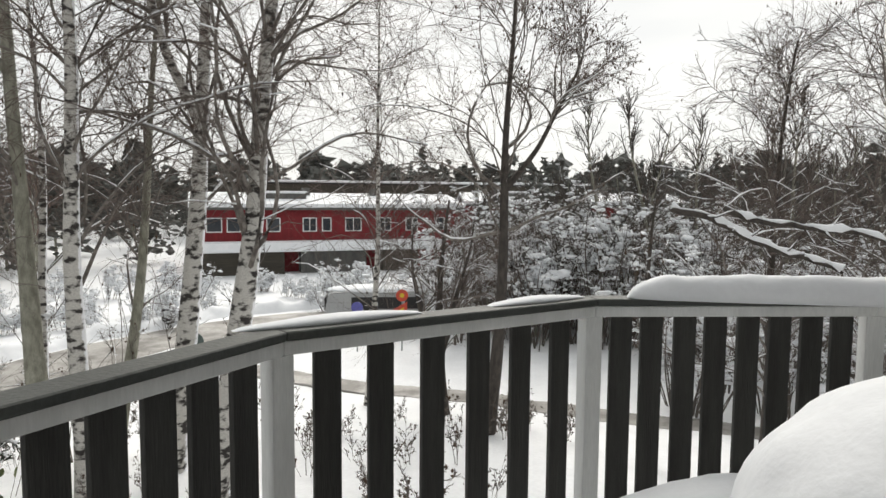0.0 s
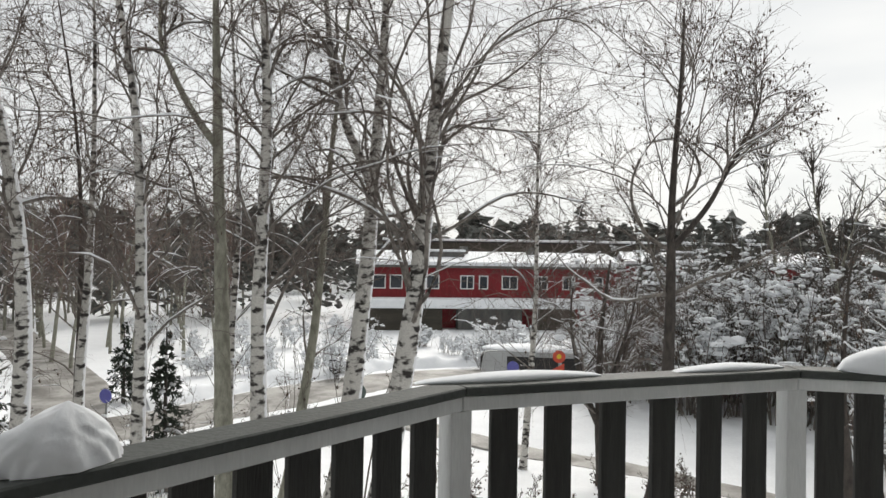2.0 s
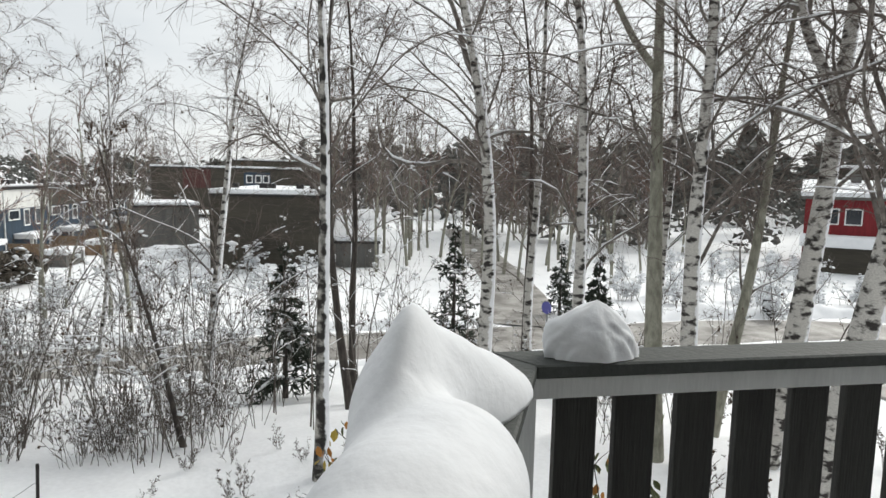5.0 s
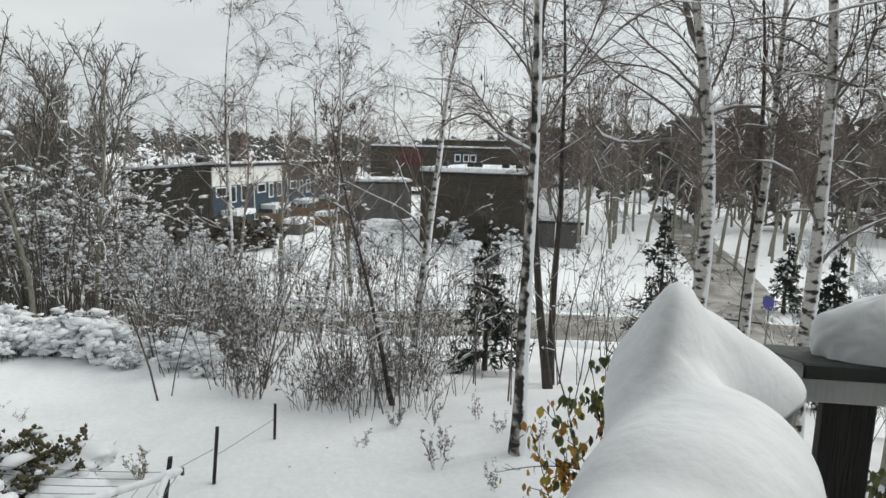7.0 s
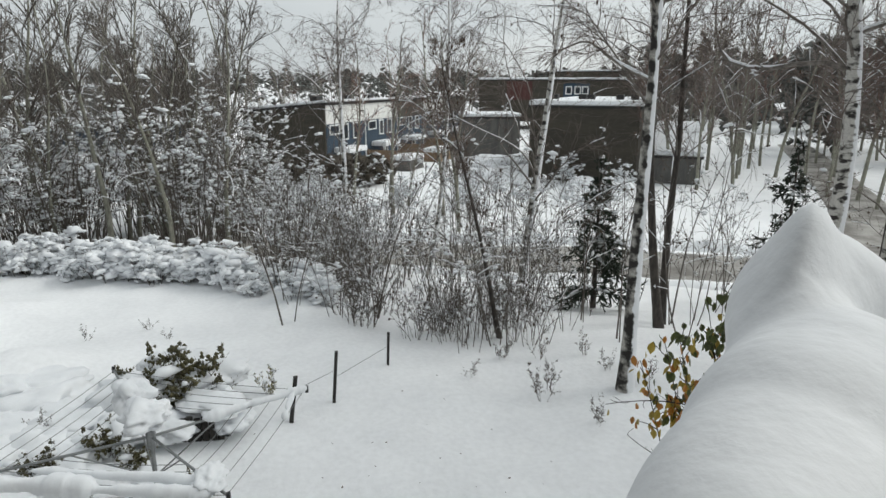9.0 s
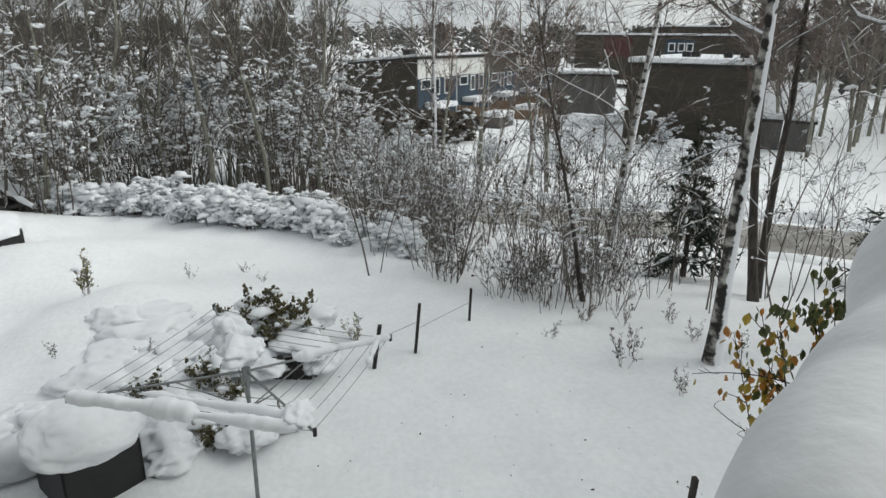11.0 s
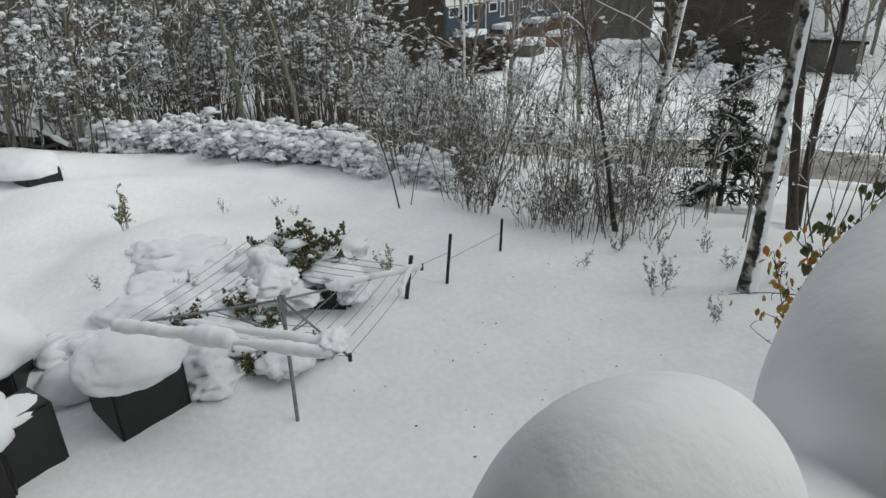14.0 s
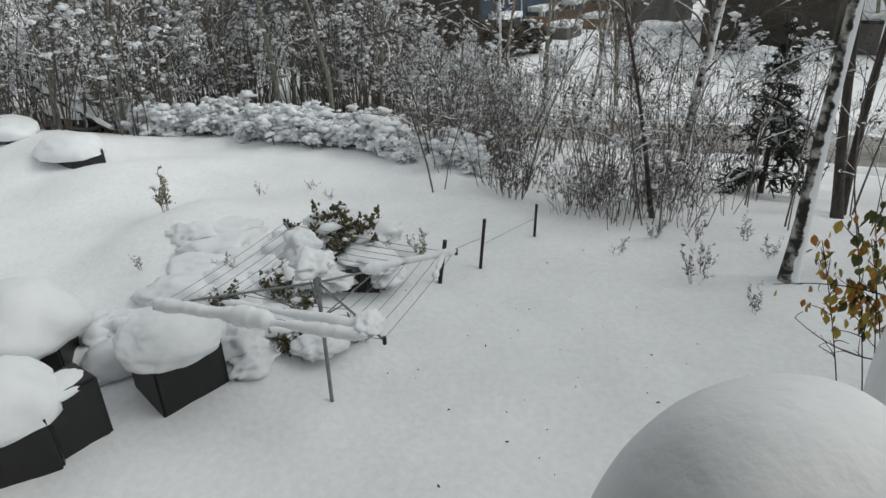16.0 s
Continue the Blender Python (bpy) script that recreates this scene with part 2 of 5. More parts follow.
def shoots(rng, p, each, lo, hi, angle, ratio, up=0.0):
    """Starts, ways and lengths of children that leave the polylines p."""
    m, n, _ = p.shape
    t = np.sort(rng.uniform(lo, hi, (m, each)), 1)
    x = t * (n - 1)
    k = np.minimum(x.astype(int), n - 2)
    a, b = np.take_along_axis(p, k[..., None], 1), np.take_along_axis(p, k[..., None] + 1, 1)
    start, tan = a + (b - a) * (x - k)[..., None], unit(b - a)
    side = rng.normal(0, 1, tan.shape)
    side = unit(side - (side * tan).sum(-1, keepdims=True) * tan)
    ang = rng.uniform(angle * 0.6, angle * 1.3, t.shape)[..., None]
    way = unit(tan * np.cos(ang) + side * np.sin(ang) + np.array([0, 0, up]))
    size = np.linalg.norm(np.diff(p, axis=1), axis=2).sum(1)[:, None] * ratio * rng.uniform(0.55, 1.25, t.shape) * (1.1 - 0.6 * t)
    return start.reshape(-1, 3), way.reshape(-1, 3), size.ravel(), t.ravel()


ICO = bmesh.new()
bmesh.ops.create_icosphere(ICO, subdivisions=2, radius=1.0)
ICO_V, ICO_F = np.array([v.co[:] for v in ICO.verts]), np.array([[v.index for v in f.verts] for f in ICO.faces])
ICO.free()
ICO = bmesh.new()
bmesh.ops.create_icosphere(ICO, subdivisions=1, radius=1.0)
ICO1_V, ICO1_F = np.array([v.co[:] for v in ICO.verts]), np.array([[v.index for v in f.verts] for f in ICO.faces])
ICO.free()


OCT_V = np.array([(1, 0, 0), (0, 1, 0), (-1, 0, 0), (0, -1, 0), (0, 0, 1), (0, 0, -1)], float)
OCT_F = np.array([(0, 1, 4), (1, 2, 4), (2, 3, 4), (3, 0, 4), (1, 0, 5), (2, 1, 5), (3, 2, 5), (0, 3, 5)])


def blobs(rng, at, size, fine=1):
    """Uneven snow lumps at (m, 3) with sizes (m, 3)."""
    tv, tf = ((OCT_V, OCT_F), (ICO1_V, ICO1_F), (ICO_V, ICO_F))[fine]
    m = len(at)
    turn = rng.uniform(0, 6.28, m)
    c, s = np.cos(turn)[:, None], np.sin(turn)[:, None]
    wob = np.clip(1 + rng.normal(0, 0.33, (m, len(tv))), 0.35, 1.9)
    v = tv[None] * wob[..., None] * size[:, None]
    v = np.stack([v[..., 0] * c - v[..., 1] * s, v[..., 0] * s + v[..., 1] * c, v[..., 2]], -1) + at[:, None]
    f = tf[None] + (np.arange(m) * len(tv))[:, None, None]
    return v.reshape(-1, 3), f.reshape(-1, 3)


def fbm(x, y, seed=0, octaves=4):
    """Smooth value noise in numpy, about -1 to 1."""
    out, amp = np.zeros_like(x, dtype=float), 0.5
    for o in range(octaves):
        ix, iy = np.floor(x).astype(np.int64), np.floor(y).astype(np.int64)
        fx, fy = x - ix, y - iy
        fx, fy = fx * fx * (3 - 2 * fx), fy * fy * (3 - 2 * fy)

        def h(a, b):
            k = (a * 374761393 + b * 668265263 + (seed + o) * 974634777) & 0x7FFFFFFF
            k = ((k ^ (k >> 13)) * 1274126177) & 0x7FFFFFFF
            return ((k ^ (k >> 16)) & 0xFFFF) / 32767.5 - 1

        out += amp * ((h(ix, iy) * (1 - fx) + h(ix + 1, iy) * fx) * (1 - fy) + (h(ix, iy + 1) * (1 - fx) + h(ix + 1, iy + 1) * fx) * fy)
        x, y, amp = x * 2.03 + 7.1, y * 2.03 - 3.7, amp * 0.5
    return out


def lump(name, centre, size, mat, seed, parent=None, rough=0.16, level=4, flat=-0.45, freq=1.3):
    """A heap of snow: a wobbly dome with a flattened underside."""
    bm = bmesh.new()
    bmesh.ops.create_icosphere(bm, subdivisions=level, radius=1.0)
    off = Vector((seed * 3.17, seed * 1.7, seed * 0.9))
    for v in bm.verts:
        k = 1 + rough * noise.noise(v.co * freq + off) + rough * 0.45 * noise.noise(v.co * freq * 2.7 + off) + rough * 0.2 * noise.noise(v.co * freq * 7 + off)
        c = v.co * k
        v.co = Vector((c.x * size[0], c.y * size[1], max(c.z, flat) * size[2])) + Vector(centre)
    for f in bm.faces:
        f.smooth = True
    return part(name, bm, mat, parent)


# ---- the ground ----
def smooth(x):
    x = np.clip(x, 0, 1)
    return x * x * (3 - 2 * x)


def height(x, y):
    """Ground height: a level yard by the house that falls to the road, one sheet to the horizon."""
    x, y = np.asarray(x, float), np.asarray(y, float)
    d, az = np.hypot(x, y), np.degrees(np.arctan2(-x, y))
    begin = 10 + 8.5 * smooth((az - 80) / 25)
    z = -1.5 * smooth((d - begin) / 12)
    z = z + 0.16 * fbm(x / 3.1, y / 3.1, 3) * smooth((60 - d) / 40) + 0.05 * fbm(x / 0.7, y / 0.7, 9, 3) * smooth((40 - d) / 20)
    z = z + 7.0 * smooth((d - 110) / 400) + 1.5 * fbm(x / 60, y / 60, 5) * smooth((d - 60) / 100)
    for mx, my, mr, mh in MOUNDS:
        z = z + mh * np.exp(-((x - mx) ** 2 + (y - my) ** 2) / (2 * mr * mr))
    return z


MOUNDS = [(-8.6, -3.0, 0.75, 0.28), (-7.6, -3.6, 0.6, 0.25), (-9.2, -4.3, 0.7, 0.25), (-11.3, -5.0, 0.8, 0.55), (-10.2, -5.9, 0.7, 0.35), (-8.4, -4.9, 0.6, 0.3), (-13.6, -8.6, 0.9, 0.5), (-16.0, -10.6, 1.1, 0.6),
          (-14.6, -7.4, 0.8, 0.4), (-9.8, -1.7, 0.6, 0.2), (-18.0, -12.5, 1.4, 0.7), (-7.7, -6.3, 0.7, 0.3)]


def spaced(lo, hi, step, reach):
    near, out, s = list(np.arange(lo, hi + step, step)), [], step
    a, b = lo, hi
    left, right = [], []
    while b < reach:
        s *= 1.14
        a, b = a - s, b + s
        left.append(a)
        right.append(b)
    return np.array(left[::-1] + near + right)


gx, gy = np.meshgrid(spaced(-26, 10, 0.25, 1600), spaced(-16, 30, 0.25, 1600), indexing="ij")
gz = height(gx, gy)
ni, nj = gx.shape
gi = (np.arange(ni - 1)[:, None] * nj + np.arange(nj - 1)[None]).ravel()
ground = part("ground", mesh_of("ground", np.stack([gx, gy, gz], -1).reshape(-1, 3), np.stack([gi, gi + nj, gi + nj + 1, gi + 1], -1)), GROUND_SNOW)
tagged(ground, "deep white snow over lawn and garden ground", "ground", kind="structure")


def lane(name, points, width, label, lift=0.05, mat=None):
    """A slushy lane laid along the ground through plan points."""
    pts = np.array(points, float)
    t = np.linspace(0, len(pts) - 1, 90)
    cx, cy = np.interp(t, range(len(pts)), pts[:, 0]), np.interp(t, range(len(pts)), pts[:, 1])
    k = np.ones(9) / 9
    cx, cy = np.convolve(np.pad(cx, 4, "edge"), k, "valid"), np.convolve(np.pad(cy, 4, "edge"), k, "valid")
    tx, ty = np.gradient(cx), np.gradient(cy)
    s = np.hypot(tx, ty) + 1e-9
    w = np.linspace(-0.5, 0.5, 13)
    px, py = cx[:, None] - ty[:, None] / s[:, None] * w * width, cy[:, None] + tx[:, None] / s[:, None] * w * width
    pz = height(px, py).mean(1, keepdims=True) + lift + 0.03 * fbm(px / 0.5, py / 0.9, 12, 3) - 0.35 * (np.abs(w) > 0.49)
    pz = np.maximum(pz, height(px, py) + 0.015 - 0.35 * (np.abs(w) > 0.49))
    g = (np.arange(len(t) - 1)[:, None] * 13 + np.arange(12)[None]).ravel()
    ob = part(name, mesh_of(name, np.stack([px, py, pz], -1).reshape(-1, 3), np.stack([g, g + 13, g + 14, g + 1], -1)), mat or SLUSH)
    return tagged(ob, label, "road", kind="structure")


lane("road_main", [(-29, -30), (-27, -12), (-25, 1), (-22.6, 8), (-19.5, 15.5), (-16.8, 20.6), (-13.2, 28), (-9.7, 33), (-3, 36), (6, 37.5), (30, 38)], 4.2, "street of brown slush and trodden snow")
lane("road_side", [(-19.5, 19.5), (-24, 25), (-32, 31), (-43.5, 39.3), (-62, 52)], 3.6, "side street of grey packed snow", 0.07)
lane("pavement_path", [(-9, 24.5), (-5.2, 22.8), (-1.5, 21.2), (3.6, 18.6), (9, 16.5), (17, 16)], 1.5, "footpath of grey slush through the snow", 0.05)


def bank(name, points, width, high, seed):
    """A ploughed ridge of snow beside a street."""
    pts = np.array(points, float)
    t = np.linspace(0, len(pts) - 1, 160)
    cx, cy = np.interp(t, range(len(pts)), pts[:, 0]), np.interp(t, range(len(pts)), pts[:, 1])
    tx, ty = np.gradient(cx), np.gradient(cy)
    s = np.hypot(tx, ty) + 1e-9
    w = np.linspace(-0.5, 0.5, 11)
    px, py = cx[:, None] - ty[:, None] / s[:, None] * w * width, cy[:, None] + tx[:, None] / s[:, None] * w * width
    pz = height(px, py) - 0.06 + high * np.cos(w * np.pi) * (1 + 0.7 * fbm(px / 0.8, py / 0.8, seed, 3))
    g = (np.arange(len(t) - 1)[:, None] * 11 + np.arange(10)[None]).ravel()
    ob = part(name, mesh_of(name, np.stack([px, py, pz], -1).reshape(-1, 3), np.stack([g, g + 11, g + 12, g + 1], -1)), SNOW)
    return tagged(ob, "ploughed snow bank along the street edge", "snow bank", kind="structure")


bank("snow_bank_1", [(-28.4, -2), (-27.6, 1.5), (-25.2, 8.8), (-22.0, 16.8), (-20.6, 18.2)], 1.1, 0.35, 41)
bank("snow_bank_2", [(-18.6, 23.0), (-15.6, 29.2), (-12.0, 35.2), (-5, 39.2), (8, 40.6)], 1.6, 0.5, 43)
bank("snow_bank_3", [(-22.4, 1.5), (-20.1, 7.4), (-17.2, 14.6), (-14.6, 19.6)], 0.8, 0.2, 47)


# ---- the balcony ----
RAIL_Z = 4.637
CORNERS = [(0.015, -0.56), (-1.046, 0.821), (-0.47, 1.88), (0.61, 2.55), (1.78, 2.61), (2.9, 2.2)]


def balcony():
    out = [Vector((x, y, 0)) for x, y in CORNERS]
    floor_pts = [*out, Vector((3.4, 0.6, 0)), Vector((0.3, -1.0, 0))]
    bm = bmesh.new()
    lower, upper = [bm.verts.new((p.x, p.y, 3.36)) for p in floor_pts], [bm.verts.new((p.x, p.y, 3.52)) for p in floor_pts]
    bm.faces.new(lower)
    bm.faces.new(upper[::-1])
    for i in range(len(floor_pts)):
        j = (i + 1) % len(floor_pts)
        bm.faces.new((lower[i], upper[i], upper[j], lower[j]))
    bmesh.ops.recalc_face_normals(bm, faces=bm.faces[:])
    tagged(part("balcony_floor", bm, OLD_WOOD), "dark wooden balcony deck under snow", "floor", kind="structure")
    rail = thing("balcony_railing", (*CORNERS[1], 3.52), "balcony railing with white posts, dark slats and dark cap board", "railing")
    inv = Matrix.Translation((-CORNERS[1][0], -CORNERS[1][1], -3.52))

    def placed(name, bm, mat, m, label=""):
        bmesh.ops.transform(bm, matrix=inv @ m, verts=bm.verts[:])
        return part(name, bm, mat, rail, label)

    def mitred(a, b, before, after, inner, outer, z0, z1):
        """A board from a to b with mitred ends; inner and outer are offsets to its sides."""
        bm, vs = bmesh.new(), []
        d = (b - a).normalized()
        nrm = Vector((-d.y, d.x, 0))
        for p, q in ((a, before), (b, after)):
            d2 = q if q is not None else d
            n2 = Vector((-d2.y, d2.x, 0))
            mid = (nrm + n2).normalized()
            k = 1 / max(mid.dot(nrm), 0.3)
            for o in (inner, outer):
                for z in (z0, z1):
                    vs.append(bm.verts.new(p + mid * o * k + Vector((0, 0, z))))
        i0, i1, o0, o1, i2, i3, o2, o3 = vs
        for f in ((i0, i1, i3, i2), (o0, o2, o3, o1), (i1, o1, o3, i3), (i0, i2, o2, o0), (i0, o0, o1, i1), (i2, i3, o3, o2)):
            bm.faces.new(f)
        bmesh.ops.recalc_face_normals(bm, faces=bm.faces[:])
        bmesh.ops.bevel(bm, geom=[e for e in bm.edges], offset=0.004, segments=1, affect="EDGES")
        return bm

    n = len(out)
    dirs = [(out[i + 1] - out[i]).normalized() for i in range(n - 1)]
    counts = [11, 8, 6, 8, 8]
    slat_mesh = None
    for i in range(n - 1):
        a, b, d = out[i], out[i + 1], dirs[i]
        before, after = dirs[i - 1] if i else None, dirs[i + 1] if i < n - 2 else None
        outward = Vector((d.y, -d.x, 0)) * -1
        # the left-hand normal of each run points away from the balcony
        placed("cap_board", mitred(a, b, before, after, -0.034, 0.072, RAIL_Z, RAIL_Z + 0.028), CAP, Matrix())
        placed("fascia_board", mitred(a, b, before, after, -0.018, 0.012, RAIL_Z - 0.046, RAIL_Z - 0.001), WHITE_PAINT, Matrix(), "white-painted fascia board")
        placed("bottom_rail", mitred(a, b, before, after, 0.014, 0.05, 3.62, 3.70), WHITE_PAINT, Matrix(), "white-painted bottom rail")
        ang = math.degrees(math.atan2(d.y, d.x))
        length = (b - a).length
        for k in range(counts[i]):
            s = (k + 0.5) / counts[i] * (length - 0.11) + 0.055 + random.uniform(-0.004, 0.004)
            p = a + d * s
            bm = box(-0.045, 0.016, 3.56, 0.045, 0.038, RAIL_Z - 0.012, 0.003)
            placed("slat", bm, SLAT, pose(p.x, p.y, 0, 0, random.uniform(-0.03, 0.03), ang))
    for i in range(n):
        d = (dirs[max(i - 1, 0)] + dirs[min(i, n - 2)]).normalized()
        ang = math.degrees(math.atan2(d.y, d.x))
        placed("post", box(-0.036, -0.016, 3.52, 0.036, 0.056, RAIL_Z - 0.047, 0.004), WHITE_PAINT, pose(out[i].x, out[i].y, 0, 0, 0, ang), "white-painted post")


balcony()


def ridge(name, a, b, width, high, seed, label, z, taper=0.15, lean=0.0):
    """Snow lying along a rail from a to b, rounded on top and ragged at its ends."""
    a, b = np.array(a, float), np.array(b, float)
    n, c = max(24, int(np.linalg.norm(b - a) / 0.02)), 17
    d = (b - a) / np.linalg.norm(b - a)
    nr = np.array([-d[1], d[0]])
    t = np.linspace(0, 1, n)
    run = np.linalg.norm(b - a)
    env = np.sqrt(np.clip(np.minimum(t, 1 - t) * run / taper, 0, 1)) * (1 + 0.0 * t)
    prof = env * high * (1 + 0.18 * fbm(t * run * 4, t * 0 + seed, seed, 4))
    wid = width * (0.35 + 0.65 * env) * (1 + 0.15 * fbm(t * run * 5, t * 0 + 3 + seed, seed + 2, 3))
    ang = np.linspace(0, np.pi, c)
    off = -np.cos(ang)[None] * wid[:, None] * 0.5
    up = (np.sin(ang) ** 0.55)[None] * prof[:, None]
    up = up * (1 + 0.08 * fbm(off * 14, t[:, None] * run * 9 + np.zeros_like(off), seed + 5, 3))
    mid = a[None] + d[None] * (t * run)[:, None] + nr[None] * (0.020 + lean)
    p = np.concatenate([mid[:, None] + nr[None, None] * off[..., None], (z + 0.001 + up)[..., None]], -1)
    g = (np.arange(n - 1)[:, None] * c + np.arange(c - 1)[None]).ravel()
    f = np.stack([g, g + 1, g + c + 1, g + c], -1)
    bottom = np.stack([np.arange(n - 1) * c, np.arange(1, n) * c, np.arange(1, n) * c + c - 1, np.arange(n - 1) * c + c - 1], -1)
    return tagged(part(name, mesh_of(name, p.reshape(-1, 3), np.concatenate([f, bottom])), SNOW), label, "snow")


CAP_TOP = RAIL_Z + 0.028
PA, P0, P1, P2, P3, P4 = [np.array(c) for c in CORNERS]
along = lambda p, q, s: tuple(p + (q - p) * s)
ridge("rail_snow", along(P2, P3, 0.12), along(P3, P4, 0.9), 0.14, 0.10, 11, "thick white snow lying on the railing cap", CAP_TOP)
ridge("rail_snow", along(P1, P2, 0.62), along(P1, P2, 0.985), 0.09, 0.022, 12, "thin white snow strip on the railing cap", CAP_TOP, 0.2, 0.02)
ridge("rail_snow", along(P1, P2, -0.1), along(P1, P2, 0.40), 0.085, 0.026, 13, "thin white snow strip on the railing cap", CAP_TOP, 0.3, 0.03)


def rail_mound():
    """A pointed heap left on the cap board, with a small knob at one foot."""
    c, m = 64, 30
    a, t = np.meshgrid(np.linspace(0, 2 * np.pi, c, endpoint=False), np.linspace(0, 1, m), indexing="ij")
    lx, ly = 0.100 * np.cos(a), 0.052 * np.sin(a)
    k = 1 + 0.16 * fbm(np.cos(a) * 1.5 + 5, np.sin(a) * 1.5 + t * 2.2, 31, 2) + 0.16 * fbm(np.cos(a) * 4 + 9, np.sin(a) * 4 + t * 6, 37, 3)
    rad = (1 - t ** 2.0) * k + 0.10 * np.exp(-((t - 0.55) / 0.16) ** 2) * (np.cos(a - 3.0) > 0.4) * np.cos(a - 3.0)
    x, y = lx * rad - 0.012 * np.sin(t * 3), ly * rad
    z = 0.122 * t ** 0.85 * (1 + 0.10 * fbm(x * 18, y * 18, 33, 2) * (t > 0.05))
    x[:, -1], y[:, -1], z[:, -1] = x[:, -1].mean(), y[:, -1].mean(), z[:, -1].mean()
    i, j = np.meshgrid(np.arange(c), np.arange(m - 1), indexing="ij")
    f = np.stack([i * m + j, (i + 1) % c * m + j, (i + 1) % c * m + j + 1, i * m + j + 1], -1).reshape(-1, 4)
    ob = part("snow_mound", mesh_of("snow_mound", np.stack([x, y, z], -1).reshape(-1, 3), f), SNOW)
    ob.matrix_world = pose(*(P0 + (P1 - P0) * 0.135 + np.array([-0.016, 0.010])), CAP_TOP + 0.001, 0, 0, 62)
    return tagged(ob, "small pointed mound of snow on the railing corner", "snow")


rail_mound()


def corner_snow():
    """The drift along the railing that runs back to the house: a peak by the corner, a broad shoulder, a dip and a rounded end."""
    d = (P0 - PA) / np.linalg.norm(P0 - PA)
    n = np.array([-d[1], d[0]])
    s, ang = np.linspace(-0.045, -1.19, 200), np.linspace(0, np.pi, 45)
    ends = np.clip((-0.10 - s) / 0.05, 0, 1) ** 0.5 * np.clip((s + 1.19) / 0.04, 0, 1) ** 0.5
    mid = 0.032 + 0.046 * smooth((s + 0.56) / 0.12) - 0.048 * smooth((s + 0.38) / 0.22) + 0.018 * smooth((-1.02 - s) / 0.05)
    # heaps: place along, place across, length, half width, height, lift, slant, squareness
    heaps = [(-0.415, 0.104, 0.140, 0.044, 0.182, 0.010, 0.10, 1.5), (-0.40, 0.106, 0.190, 0.062, 0.132, 0.012, 0.15, 2), (-0.39, 0.108, 0.200, 0.074, 0.062, 0.048, 0.10, 2.3), (-0.37, 0.092, 0.160, 0.082, 0.148, 0.0, -0.15, 1.6),
             (-0.31, 0.066, 0.160, 0.086, 0.108, 0.0, -0.25, 1.6), (-0.25, 0.040, 0.125, 0.078, 0.068, 0.0, -0.2, 1.7), (-0.19, 0.012, 0.080, 0.052, 0.034, 0.0, 0.0, 1.8), (-0.735, 0.034, 0.275, 0.096, 0.088, 0.012, 0.05, 3.0),
             (-0.60, 0.031, 0.152, 0.106, 0.104, 0.0, 0.0, 3.6), (-1.112, 0.068, 0.084, 0.060, 0.088, 0.0, 0.0, 2)]
    u, v = -np.cos(ang)[None], np.sin(ang)[None]
    total = np.zeros((len(s), len(ang)))

    def reach(oc, zc, ra, rb):
        """How far a ray from the foot line runs inside an ellipse across the rail."""
        e, z = (mid - oc)[:, None], -np.broadcast_to(zc, s.shape)[:, None]
        ra, rb = np.maximum(ra, 1e-4)[:, None], np.maximum(rb, 1e-4)[:, None]
        qa, qb, qc = (u / ra) ** 2 + (v / rb) ** 2, u * e / ra ** 2 + v * z / rb ** 2, (e / ra) ** 2 + (z / rb) ** 2 - 1
        disc = qb * qb - qa * qc
        return np.where(disc > 0, np.maximum((-qb + np.sqrt(np.maximum(disc, 0))) / qa, 0), 0)

    shapes = [reach(mid, 0.0, ends * (0.046 + 0.006 * fbm(s * 9, s * 0, 4)), ends * 0.016)]
    for s0, o0, rs, ro, h, lift, slant, e in heaps:
        k = np.clip(1 - np.abs((s - s0) / rs) ** e, 0, 1) ** (1 / e)
        shapes.append(reach(o0 + slant * (s - s0), lift * k, ro * k, h * k) * (k > 0.03)[:, None])
    for r in shapes:
        total += r ** 7
    total = 0.95 * total ** (1 / 7)
    total *= 1 + 0.06 * fbm(s[:, None] * 13 + 0 * u, ang[None] * 1.1 + s[:, None] * 2, 8, 2) + 0.007 * fbm(s[:, None] * 60 + 0 * u, ang[None] * 5.0 + s[:, None] * 9, 6, 2)
    total = np.maximum(total, 0.0015)
    off, up = mid[:, None] + u * total, v * total
    x, y = P0[0] + d[0] * s[:, None] + n[0] * off, P0[1] + d[1] * s[:, None] + n[1] * off
    p = np.stack([x, y, CAP_TOP + 0.001 + up], -1)
    m, k = p.shape[:2]
    g = (np.arange(m - 1)[:, None] * k + np.arange(k - 1)[None]).ravel()
    rims = np.arange(m - 1) * k
    f = np.concatenate([np.stack([g, g + k, g + k + 1, g + 1], -1), np.stack([rims, rims + k - 1, rims + 2 * k - 1, rims + k], -1)])
    return tagged(part("snow_drift", mesh_of("snow_drift", p.reshape(-1, 3), f), SNOW), "peaked drift of snow along the railing by the corner post", "snow")


corner_snow()
drift = lump("floor_drift", (0, 0, 0), (1.0, 0.5, 0.6), SNOW, 21, None, 0.08, 5, 0.0)
drift.matrix_world = pose(1.1, 2.0, 3.53, 0, 0, -5)
tagged(drift, "smooth snow drift on the balcony floor", "snow")
cover = part("floor_snow", box(-0.62, 0.45, 3.521, 0.62, 1.6, 3.64, 0.05), SNOW)
tagged(cover, "flat snow lying on the balcony floor", "snow")


